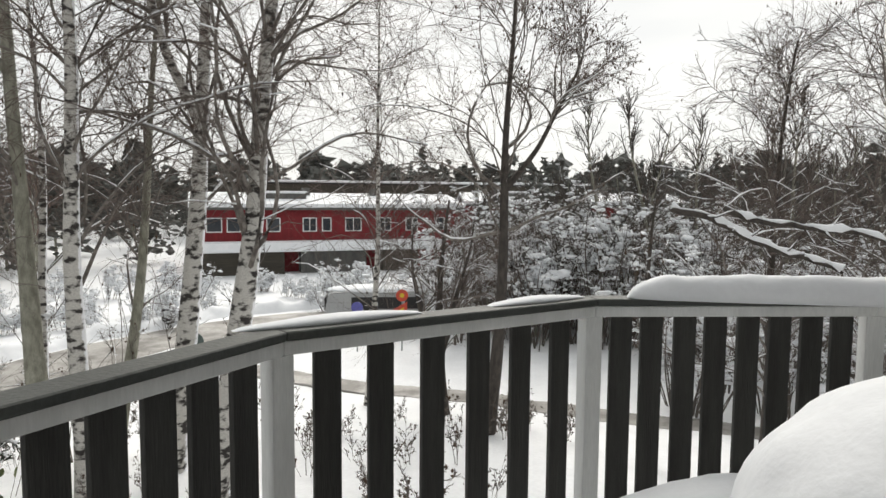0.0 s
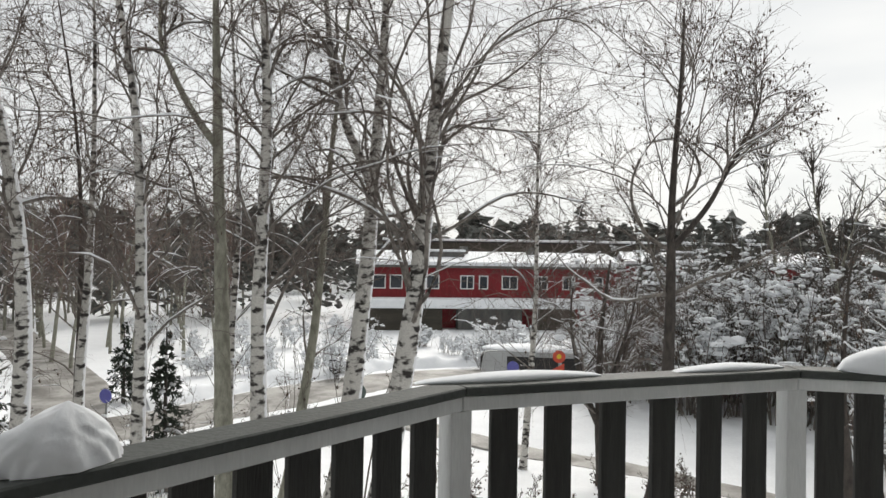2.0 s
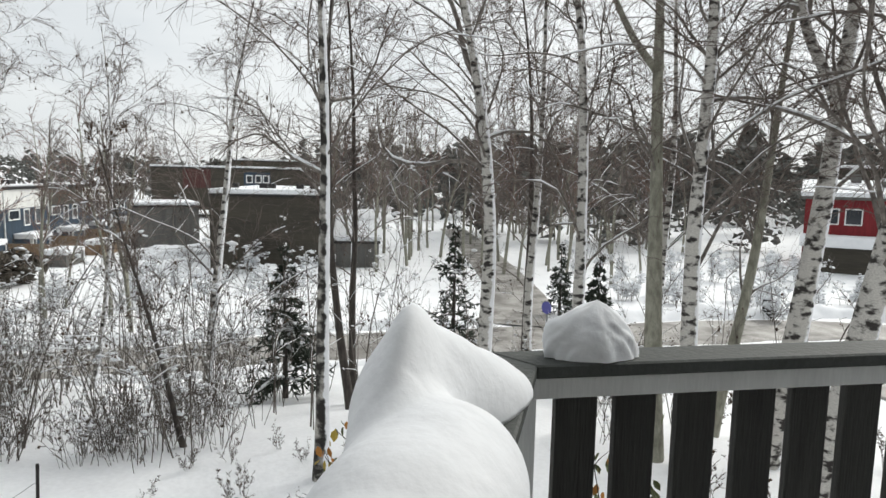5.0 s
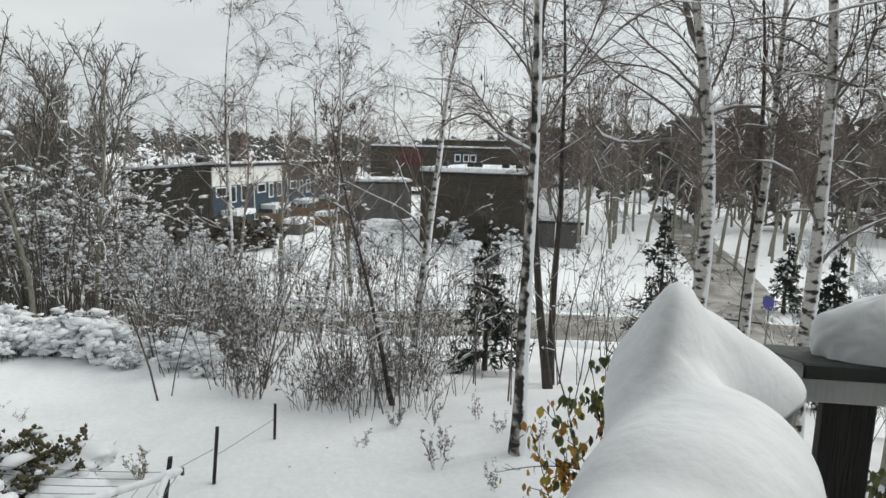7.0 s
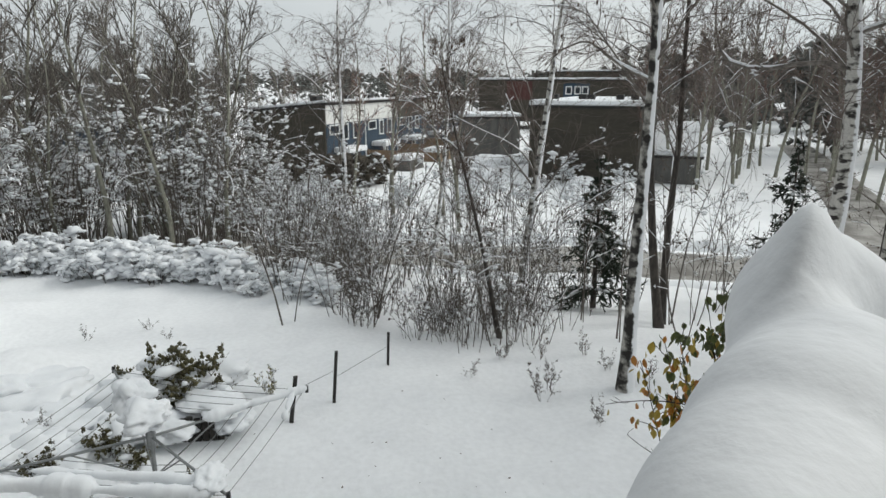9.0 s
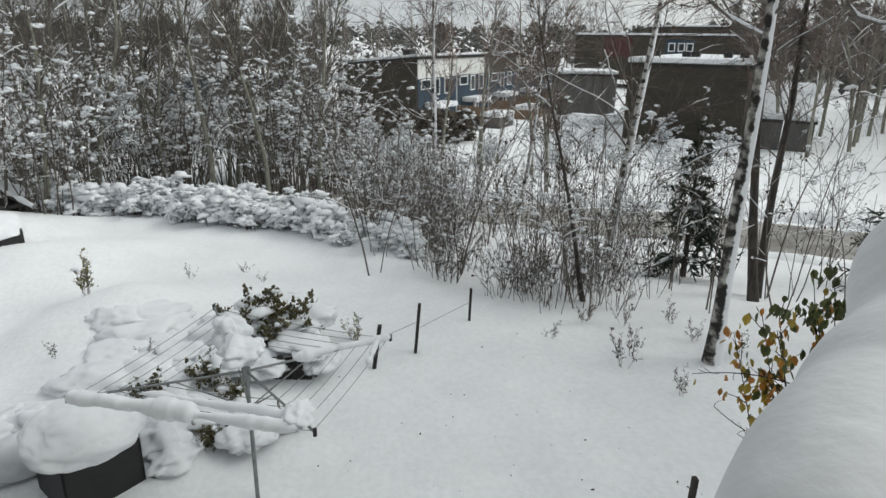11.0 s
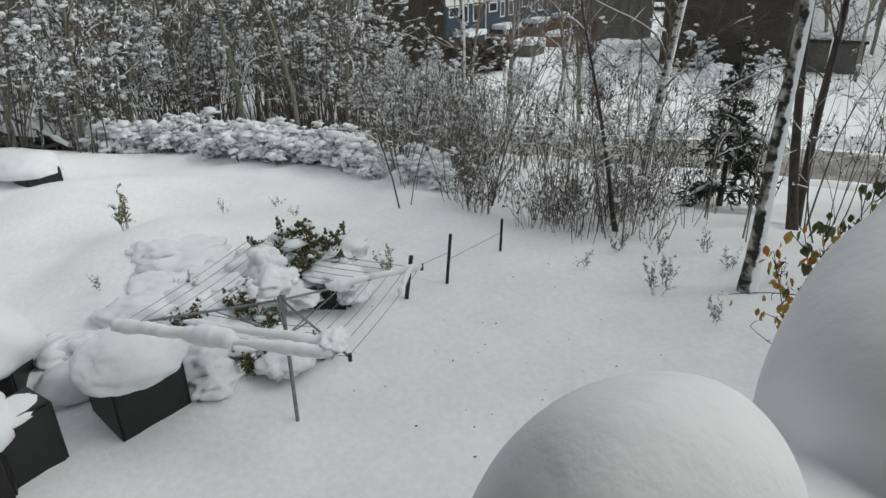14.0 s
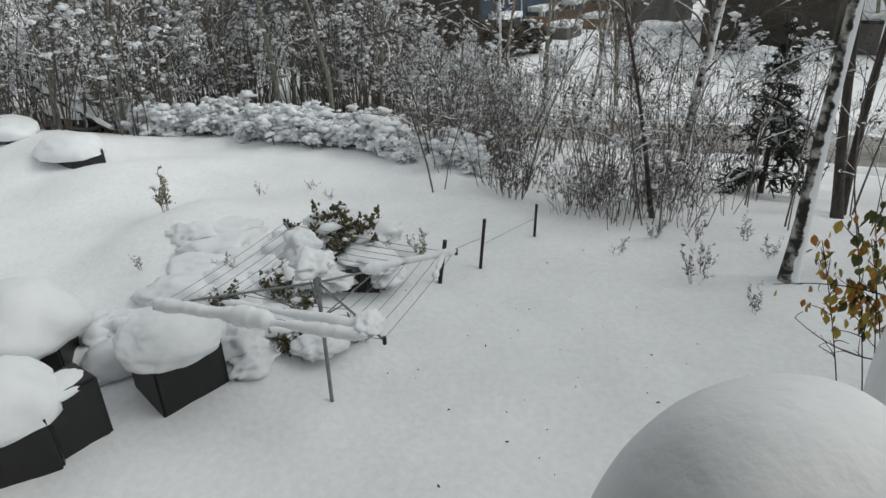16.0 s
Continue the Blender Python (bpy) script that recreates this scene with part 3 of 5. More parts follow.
def snowy_table():
    t = thing("balcony_table", (1.34, 1.26, 3.52), "round balcony table buried under a dome of snow", "table")
    bm = bmesh.new()
    bmesh.ops.create_cone(bm, segments=40, radius1=0.5, radius2=0.5, depth=0.03, cap_ends=True, matrix=Matrix.Translation((0, 0, 0.70)))
    part("tabletop", bm, OLD_WOOD, t)
    for k in range(4):
        a = k * math.pi / 2 + 0.6
        part("leg", box(-0.025, -0.025, 0, 0.025, 0.025, 0.686, 0.004), OLD_WOOD, t).location = (0.34 * math.cos(a), 0.34 * math.sin(a), 0)
    lump("snow_dome", (0, 0, 0.718), (0.70, 0.64, 0.50), SNOW, 5, t, 0.07, 5, 0.0)


snowy_table()
# The house wall closes the balcony out of view, widened to cut sky light.
bm = box(-2.2, -0.15, 0, 8.0, 0.15, 7.6)
tagged(part("wall_house", bm, PLASTER), "plain unseen plaster house wall behind the balcony", "wall", kind="structure").matrix_world = pose(1.75, -0.95, -0.1, 0, 0, 32)
# An eave added out of view, to block sky above the railing snow.
bm = box(-2.6, -0.6, 6.9, 8.4, 2.45, 7.05)
tagged(part("roof_eave", bm, OLD_WOOD), "unseen wooden eave added to shade the balcony", "eave", kind="structure").matrix_world = pose(1.75, -0.95, -0.1, 0, 0, 32)
# A second wall added out of view, to darken the drift's house side.
bm = box(-10.0, -0.15, 0, 0.0, 0.15, 7.6)
tagged(part("wall_side", bm, PLASTER), "unseen plaster side wall added to shade the balcony", "wall", kind="structure").matrix_world = pose(-0.12, -2.3, -0.1, 0, 0, 62)


# ---- trees ----
def snow_on(rng, p, r, chance, thick):
    """Snow strips on top of polylines that lie flat enough."""
    tan = unit(np.gradient(p, axis=1))
    flat = np.clip(1.15 - np.abs(tan[..., 2]) * 1.25, 0, 1)
    m, n = p.shape[:2]
    block = np.repeat(rng.uniform(0, 1, (m, n // 3 + 1)) < chance, 3, 1)[:, :n]
    here = block * flat
    rad = np.maximum((0.55 * r + thick * rng.uniform(0.4, 1.3, r.shape)) * np.minimum(1, here * 2), 0.0005)
    q = p.copy()
    q[..., 2] += r * 0.75 + rad * 0.35
    return tubes(q, rad, 5)


def tree(name, base, lean, high, radius, seed, label, category="tree", bark=None, limb=None, twig=None, limbs=30, start=0.24, reach=0.36, droop=-0.012, second=11, third=8, twig_r=0.0032,
         wander=0.05, snow=0.46, up=0.42, weep=-0.20, fork_turn=None, forks=0, fork_at=0.42, fork_tilt=0.42, boughs=(), leaves=160, group=""):
    """A bare tree: tapering trunk, limbs, twigs, dangling leaves or catkins, and snow on the limbs."""
    rng = np.random.default_rng(seed)
    x, y = base
    t = thing(name, (x, y, float(height(x, y)) - 0.06), label, category, group)
    n = 24
    trunk = grow(rng, np.zeros((1, 3)), np.array([[lean[0] * 0.8, lean[1] * 0.8, 1.0]]), np.array([high]), n, wander * 0.5, 0.0)
    s = np.linspace(0, 1, n)
    trunk[0, :, :2] = np.array(lean)[None] * trunk[0, :, 2:3] + (trunk[0, :, :2] - trunk[0, -1:, :2] * s[:, None]) * 0.5
    tr = (radius * (1 - 0.86 * s ** 0.9) * (1 + 0.28 * np.exp(-s * high * 2.2)) * (1 + rng.normal(0, 0.025, n)))[None]
    stems, radii = [trunk], [tr]
    for k in range(forks):
        f0 = int((fork_at + 0.04 * k) * n)
        az = rng.uniform(0, 6.28) if k or fork_turn is None else fork_turn
        fork = grow(rng, trunk[:, f0], np.array([[fork_tilt * math.cos(az), fork_tilt * math.sin(az), 1.0]]), np.array([high * (1 - fork_at) * 0.85]), n, wander * 0.6, 0.02)
        stems.append(fork)
        radii.append((tr[0, f0] * 0.8 * (1 - 0.9 * s))[None])
    part("trunk", mesh_of("trunk", *joined([tubes(p, r, 12) for p, r in zip(stems, radii)])), bark or BIRCH, t)
    st, sr = np.concatenate(stems), np.concatenate(radii)
    a, w, size, at = shoots(rng, st, limbs // len(stems), start, 0.97, 0.85, reach, up)
    l1 = grow(rng, a, w, size, 11, 0.12, droop)
    r1 = np.repeat(np.clip(sr.max() * 0.18 * (1.15 - at), 0.008, 0.046)[:, None], 11, 1) * np.linspace(1, 0.2, 11)[None]
    for where, az, rise, long, thick in boughs:
        # a stout bough of its own: height on the trunk, bearing, rise, length and thickness
        way = np.array([[math.cos(az), math.sin(az), rise]])
        l1 = np.concatenate([l1, grow(rng, trunk[:, int(where * n)], way, np.array([long]), 11, 0.15, 0.0)])
        r1 = np.concatenate([r1, np.linspace(thick, thick * 0.25, 11)[None]])
    tagged(part("branchwork", mesh_of("branchwork", *tubes(l1, r1, 5)), limb or LIMB, t), kind="stuff")
    a, w, size, at = shoots(rng, l1, second, 0.12, 0.98, 0.8, 0.42)
    l2 = grow(rng, a, w, size, 5, 0.17, droop + weep * 0.3)
    r2 = np.repeat(np.linspace(0.0095, 0.004, 5)[None], len(l2), 0)
    a, w, size, at = shoots(rng, l2, third, 0.1, 1.0, 0.75, 0.62)
    l3 = grow(rng, a, w, size + 0.08, 4, 0.12, weep)
    r3 = np.repeat(np.linspace(twig_r, twig_r * 0.5, 4)[None], len(l3), 0)
    tagged(part("twigwork", mesh_of("twigwork", *joined([tubes(l2, r2, 3), tubes(l3, r3, 3)])), twig or TWIG, t), kind="stuff")
    if snow:
        pieces = [snow_on(rng, l1, r1, snow * 0.75, 0.012)]
        pick = rng.uniform(0, 1, len(l2)) < snow * 0.4
        pieces.append(snow_on(rng, l2[pick], r2[pick], snow * 0.6, 0.009))
        tagged(part("snow_cover", mesh_of("snow_cover", *joined(pieces)), SNOW, t), kind="stuff")
    if leaves:
        tips = l3[rng.integers(0, len(l3), leaves), rng.integers(1, 4, leaves)]
        tagged(part("foliage", mesh_of("foliage", *blobs(rng, tips - np.array([0, 0, 0.02]), rng.uniform(0.6, 1.3, (leaves, 1)) * np.array([[0.016, 0.016, 0.036]]), 0)), DRY_LEAF, t), kind="stuff")
    return t


BIRCH_LABEL = "bare birch with white and black bark and snowy limbs"
tree("birch_tree", (-3.85, 10.36), (0.116, 0.035), 14, 0.25, 1, "stout birch with peeling white bark leaning over the street", limbs=34, reach=0.42, start=0.22, second=13, boughs=((0.38, 0.62, 0.5, 3.4, 0.036), (0.52, 0.9, 0.7, 3.6, 0.036), (0.47, -2.4, 0.8, 3.0, 0.034)))
tree("birch_tree", (-5.22, 11.95), (0.067, 0.027), 14, 0.24, 2, "forked birch with white bark and snowy limbs", forks=1, fork_at=0.46, fork_turn=-2.6, fork_tilt=0.36, limbs=32, reach=0.38, boughs=((0.42, 0.6, 0.6, 2.8, 0.04),))
tree("birch_tree", (-5.96, 10.46), (-0.035, -0.021), 14, 0.18, 3, "slender birch with black scars and snow-plastered bark", limbs=30, boughs=((0.48, 0.5, 0.25, 2.4, 0.035), (0.55, -2.6, 0.6, 2.0, 0.03)))
tree("aspen_tree", (-6.51, 10.24), (-0.02, -0.014), 13, 0.19, 4, "smooth grey-green trunked tree that forks high up", bark=GREY_BARK, forks=1, fork_at=0.58, fork_turn=-2.52, fork_tilt=0.85, limbs=28, start=0.4, boughs=((0.42, -2.5, 0.75, 1.9, 0.04),))
tree("birch_tree", (-8.24, 10.03), (-0.062, -0.053), 14, 0.15, 5, BIRCH_LABEL, limbs=26)
tree("birch_tree", (-10.99, 11.74), (-0.005, -0.005), 14, 0.14, 6, "birch with pale bark close beside a second trunk", limbs=22)
tree("birch_tree", (-10.2, 9.3), (-0.060, -0.070), 14.5, 0.19, 7, "birch with a heavy snow-laden limb reaching up and out", limbs=28, start=0.38, reach=0.38, boughs=((0.50, -2.5, 0.95, 5.2, 0.07), (0.38, -2.3, 0.45, 5.0, 0.05), (0.44, 0.6, 0.6, 2.4, 0.04)))
tree("birch_tree", (-9.25, 4.85), (-0.010, -0.018), 13, 0.125, 8, "birch with dark rugged bark beside the lawn", bark=DARK_BIRCH, limbs=26, start=0.35, wander=0.02, boughs=((0.40, -1.9, 0.5, 2.6, 0.03), (0.48, 1.2, 0.4, 2.4, 0.03)))
tree("young_tree", (-11.8, 12.35), (-0.033, -0.032), 12, 0.10, 9, "thin dark-barked bare tree", bark=DARK_BARK, limbs=24)
tree("leaning_tree", (-6.76, 12.88), (0.099, 0.046), 12, 0.14, 10, "dark bare tree leaning among the birches", bark=GREY_BARK, limbs=26)
tree("young_tree", (-13.84, 8.25), (-0.014, -0.023), 12, 0.10, 11, "thin dark-barked bare tree", bark=DARK_BARK, limbs=22)
tree("birch_tree", (-18.2, 6.06), (0.046, 0.121), 12, 0.16, 12, "pale birch leaning over the roadside", limbs=22)
tree("young_tree", (-13.02, 7.7), (-0.017, -0.029), 12, 0.11, 13, "thin dark-barked bare tree", bark=DARK_BARK, limbs=22)
tree("alder_tree", (1.07, 14.99), (0.05, -0.006), 11.5, 0.18, 14, "bare alder hung with dry leaves and cones", bark=DARK_BARK, limbs=44, start=0.40, reach=0.60, leaves=1500, second=11, third=7, forks=1, fork_at=0.54, fork_turn=0.1, fork_tilt=0.9, up=0.55, weep=0.0, droop=0.0, boughs=((0.5, 2.9, 0.5, 3.4, 0.05), (0.62, 0.1, 0.7, 3.6, 0.05), (0.45, 0.2, 0.25, 3.4, 0.045), (0.42, 3.3, 0.15, 3.2, 0.045)))
tree("apple_tree", (0.05, 17.6), (0.02, 0.0), 6.2, 0.17, 15, "low spreading apple tree with snow on its branches", bark=DARK_BARK, limbs=40, start=0.2, reach=0.85, forks=3, fork_at=0.25, up=0.1, snow=0.8, leaves=260, weep=0.0)
tree("snag_tree", (4.11, 12.36), (0.002, -0.001), 5.6, 0.11, 16, "broken dark trunk with snow clinging to it", bark=DARK_BARK, limbs=14, reach=0.22, second=5, third=4, snow=0.9, weep=0.0)
tree("bare_tree", (7.4, 14.2), (0.02, -0.02), 10, 0.13, 17, "bare dark tree with snow along its limbs", bark=DARK_BARK, limbs=46, start=0.12, reach=0.42, second=13, snow=0.8, leaves=200, weep=0.0, boughs=((0.3, 3.0, 0.6, 3.5, 0.05), (0.4, 0.0, 0.8, 3.5, 0.05)))
tree("bare_tree", (9.8, 12.6), (-0.05, 0.0), 10.5, 0.15, 18, "bare dark tree with snow along its limbs", bark=DARK_BARK, limbs=46, start=0.1, reach=0.48, second=13, snow=0.8, weep=0.0, boughs=((0.35, 3.1, 0.8, 4.5, 0.06), (0.5, 3.0, 0.9, 4.0, 0.05)))
tree("birch_tree", (-8.55, 13.4), (-0.012, 0.0), 13.5, 0.12, 19, BIRCH_LABEL, limbs=22)


tree("birch_tree", (-2.3, 19.5), (0.03, 0.0), 13, 0.12, 23, "slim birch beyond the apple tree", limbs=34, reach=0.42)
tree("birch_tree", (-20.8, 3.6), (0.02, 0.05), 11, 0.10, 24, "slim birch by the street", limbs=22)
tree("birch_tree", (-21.5, 1.0), (0.0, 0.02), 11.5, 0.11, 25, "slim birch by the street", limbs=22)


tree("leaning_sapling", (-12.2, 3.55), (-0.06, -0.21), 6, 0.055, 27, "slender snow-plastered sapling leaning over the lawn", bark=DARK_BARK, limbs=14, reach=0.25, weep=0.0)


# fallen limbs under deep snow, leaning across the thicket
def snowy_limb(a, b, r, seed, label):
    rng = np.random.default_rng(seed)
    t = thing("fallen_limb", a, label, "branch")
    a, b = np.array(a), np.array(b)
    p = np.linspace(0, 1, 16)[None, :, None] * (b - a)[None, None] + np.cumsum(rng.normal(0, 0.035, (1, 16, 3)), 1)
    rr = np.linspace(r, r * 0.4, 16)[None]
    sa, sw, ss, _ = shoots(rng, p, 8, 0.2, 1, 0.8, 0.17)
    side = grow(rng, sa, sw, ss, 6, 0.15, -0.02)
    sr = np.repeat(np.linspace(0.014, 0.006, 6)[None], len(side), 0)
    part("limb", mesh_of("limb", *joined([tubes(p, rr, 8), tubes(side, sr, 4)])), DARK_BARK, t)
    q = p + np.array([0, 0, r * 1.1])
    lump_r = (r * (-0.2 + 3.2 * np.abs(fbm(np.linspace(0, 23, 16), np.zeros(16), seed)))).clip(0.006)[None]
    q2 = side + np.array([0, 0, 0.02])
    part("snow", mesh_of("snow", *joined([tubes(q, lump_r, 8), tubes(q2, np.repeat(np.linspace(0.022, 0.008, 6)[None], len(side), 0) * rng.uniform(0.2, 1.4, (len(side), 6)), 5)])), SNOW, t)


snowy_limb((4.05, 11.3, 4.88), (6.6, 10.1, 3.9), 0.06, 31, "slanting bare limb under thick snow")
snowy_limb((4.8, 11.0, 4.93), (6.9, 9.95, 4.5), 0.05, 32, "slanting bare limb under thick snow")
snowy_limb((-21.0, -14.2, 1.0), (-18.6, -10.6, 0.0), 0.08, 34, "fallen snowy trunk at the thicket edge")


def sapling(seed, high, stems, spread, snow, leaf, thick=0.018, mats=None, clump=0.05, each=7, leaf_size=1.0):
    """Meshes of a clump of thin stems: wood, leaves, snow."""
    rng = np.random.default_rng(seed)
    az = rng.uniform(0, 6.28, stems)
    start = np.stack([np.cos(az), np.sin(az), az * 0], -1) * rng.uniform(0, spread, (stems, 1))
    way = np.stack([np.cos(az) * 0.22, np.sin(az) * 0.22, az * 0 + 1], -1) + rng.normal(0, 0.09, (stems, 3))
    p = grow(rng, start, way, high * rng.uniform(0.55, 1.0, stems), 8, 0.06, 0.0)
    r = np.repeat(np.linspace(thick, thick * 0.3, 8)[None], stems, 0) * rng.uniform(0.6, 1.3, (stems, 1))
    a, w, s, _ = shoots(rng, p, each, 0.2, 0.98, 0.8, 0.24, 0.2)
    q = grow(rng, a, w, s, 4, 0.14, 0.0)
    qr = np.repeat(np.linspace(0.007, 0.003, 4)[None], len(q), 0)
    a, w, s, _ = shoots(rng, q, 3, 0.2, 1.0, 0.7, 0.55)
    u = grow(rng, a, w, s, 2, 0.12, -0.03)
    ur = np.repeat(np.array([[0.005, 0.0025]]), len(u), 0)
    out = {"stemwork": (mesh_of("stemwork", *joined([tubes(p, r, 4), tubes(q, qr, 3), tubes(u, ur, 3)])), SAP_BARK)}
    if leaf:
        at = u[rng.integers(0, len(u), leaf), rng.integers(0, 2, leaf)] + rng.normal(0, 0.02, (leaf, 3))
        out["foliage"] = (mesh_of("foliage", *blobs(rng, at, leaf_size * rng.uniform(0.5, 1.4, (leaf, 1)) * np.array([[0.022, 0.02, 0.026]]), 0)), mats or DRY_LEAF)
    if snow:
        k = rng.integers(0, len(q), snow)
        at = np.repeat(q[k, rng.integers(1, 4, snow)], 3, 0) + rng.normal(0, 0.75, (snow * 3, 3)) * clump * np.array([1, 1, 0.7]) + np.array([0, 0, 0.02])
        size = np.repeat(clump * 0.72 * np.clip(rng.lognormal(0, 0.45, (snow, 1)), 0.3, 1.9), 3, 0) * rng.uniform(0.35, 1.25, (snow * 3, 1)) * np.array([[1.35, 0.9, 0.55]])
        strips = snow_on(rng, q, qr, 0.55, clump * 0.14)
        lumps, tri = blobs(rng, at, size, 1)
        out["snow_cover"] = (mesh_of("snow_cover", *joined([(lumps, tri), (strips[0], np.concatenate([strips[1][:, :3], strips[1][:, [0, 2, 3]]]))])), SNOW)
    return out


def plant(kind, x, y, turn, size, name, label, category, group):
    t = thing(name, (x, y, float(height(x, y)) - 0.03), label, category, group, turn=turn)
    t.scale = (size, size, size)
    for key, (me, mat) in kind.items():
        ob = part(key, me, mat, t)
        if key != "trunk":
            tagged(ob, kind="stuff")
    return t


rng = np.random.default_rng(77)
BARE = [sapling(100 + k, 4.6, 5, 0.40, 9, 34, 0.012) for k in range(3)]
THIN = [sapling(110 + k, 5.5, 2, 0.2, 5, 22, 0.016) for k in range(3)]
SNOWY = [sapling(120 + k, 6.0, 9, 0.7, 84, 170, 0.024, clump=0.066) for k in range(4)]
BUSH = [sapling(130 + k, 1.5, 12, 0.5, 130, 60, 0.012, clump=0.075, each=5) for k in range(3)]
LADEN = [sapling(170 + k, 4.2, 8, 0.6, 46, 60, 0.022, clump=0.12, each=6) for k in range(3)]
HEDGE = [sapling(180 + k, 1.25, 14, 0.55, 95, 30, 0.012, clump=0.135, each=5) for k in range(3)]
WEED = [sapling(140 + k, 0.9, 6, 0.12, 0, 46, 0.0035, leaf_size=0.75) for k in range(3)]


def scatter(kinds, count, region, name, label, category, group, sizes):
    """Plants kinds within region(rng), which gives plan points."""
    for k in range(count):
        x, y = region(rng)
        plant(kinds[k % len(kinds)], x, y, rng.uniform(0, 360), rng.uniform(*sizes), name, label, category, group)


def sector(az0, az1, d0, d1):
    def at(r):
        a, d = math.radians(r.uniform(az0, az1)), math.sqrt(r.uniform(d0 * d0, d1 * d1))
        return -math.sin(a) * d, math.cos(a) * d
    return at


scatter(BARE, 34, sector(66, 93, 13.5, 21), "sapling_clump", "clump of thin bare saplings rising from the snow", "sapling", "saplings by the lawn", (0.6, 1.0))
scatter(THIN, 46, sector(48, 94, 13.0, 22), "sapling", "thin dark bare sapling", "sapling", "saplings by the lawn", (0.7, 1.15))
scatter(SNOWY, 78, sector(93, 130, 21.5, 33), "snowy_thicket_bush", "tall bush of bare stems clotted with snow", "bush", "thicket beyond the lawn", (0.8, 1.25))
scatter(SNOWY, 20, sector(82, 97, 20.5, 23), "snowy_thicket_bush", "tall bush of bare stems clotted with snow", "bush", "thicket beyond the lawn", (0.5, 0.8))
scatter(SNOWY, 62, sector(-36, -4, 28, 41), "snowy_thicket_bush", "tall bush of bare stems clotted with snow", "bush", "thicket beside the path", (1.0, 1.45))
scatter(SNOWY, 22, sector(-14, 1, 30, 40), "snowy_thicket_bush", "low bush of bare stems clotted with snow", "bush", "thicket beside the path", (0.6, 1.0))
scatter(SNOWY, 34, sector(-20, 0, 30, 42), "snowy_thicket_bush", "tall bush of bare stems clotted with snow", "bush", "thicket beside the path", (1.05, 1.45))
scatter(LADEN, 26, sector(-38, -21, 20, 28), "laden_bush", "bare bush with thick pads of snow on its branches", "bush", "laden bushes beside the path", (1.0, 1.4))
scatter(LADEN, 30, sector(-24, 0, 28, 36), "laden_bush", "tall bare bush with thick pads of snow on its branches", "bush", "laden bushes beside the path", (1.35, 1.8))
scatter(BUSH, 30, sector(-2, 22, 37, 50), "snowy_garden_shrub", "garden shrub weighed down by snow", "shrub", "shrubs before the red house", (0.8, 1.5))
scatter(BUSH, 26, sector(22, 40, 33, 52), "snowy_garden_shrub", "garden shrub weighed down by snow", "shrub", "shrubs before the red house", (0.8, 1.4))
scatter(WEED, 40, sector(-12, 30, 6, 17), "dry_weed", "dry dark weed stalks standing in the snow", "weed", "dry weeds", (0.8, 1.6))
scatter(WEED, 7, sector(60, 80, 10.2, 12.8), "dry_weed", "dry dark weed stalks standing in the snow", "weed", "dry weeds", (0.35, 0.65))
scatter(BUSH, 16, sector(60, 100, 31, 44), "snowy_garden_shrub", "garden shrub weighed down by snow", "shrub", "shrubs beyond the street", (0.8, 1.5))
scatter(BUSH, 18, sector(72, 97, 33, 41), "snowy_thicket_bush", "low bush of bare stems clotted with snow", "bush", "bushes before the blue house", (0.7, 1.2))
scatter(BARE, 14, sector(31, 52, 12.5, 18), "sapling_clump", "clump of thin bare saplings rising from the snow", "sapling", "saplings by the street", (0.45, 0.8))
scatter(THIN, 16, sector(20, 60, 14, 22), "sapling", "thin dark bare sapling", "sapling", "saplings by the street", (0.7, 1.2))

BRUSH = [sapling(190 + k, 1.5, 13, 0.35, 5, 14, 0.0055, each=5, clump=0.04) for k in range(3)]
scatter(BRUSH, 30, sector(66, 88, 12.2, 15.5), "brush_clump", "low tangle of thin bare shoots in the snow", "brush", "brush along the lawn", (0.6, 1.1))
scatter(BRUSH, 16, sector(86, 99, 15.5, 18.5), "brush_clump", "low tangle of thin bare shoots in the snow", "brush", "brush along the lawn", (0.5, 0.9))
for k, (x, y, s) in enumerate([(-11.75, 3.4, 1.0), (-12.4, 2.9, 0.95), (-12.7, 4.0, 0.9), (-11.5, 2.7, 0.7), (-13.0, 2.3, 0.9)]):
    plant(BARE[k % 3], x, y, k * 65, s, "sapling_clump", "clump of thin bare saplings rising from the snow", "sapling", "saplings by the lawn")

# the low hedge, bowed under snow, along the far edge of the lawn
for k in range(38):
    s = k / 37
    x, y = -20.2 + 5.0 * s ** 1.5 + rng.normal(0, 0.4), -10.8 + 10.6 * s + rng.normal(0, 0.3)
    plant(HEDGE[k % 3], x, y, rng.uniform(0, 360), rng.uniform(0.55, 1.05) * (1 - 0.25 * s), "snowy_hedge_shrub", "low shrub bowed under lumps of snow", "shrub", "shrubs along the lawn")
for k, (x, y, s) in enumerate([(-9.2, 3.35, 0.75), (-10.9, 3.2, 0.6), (-9.6, 3.6, 0.65), (-10.2, 2.4, 0.45), (-8.2, 3.9, 0.6)]):
    plant(WEED[k % 3], x, y, k * 70, s, "dry_weed", "dry dark weed with berries standing in the snow", "weed", "dry weeds")


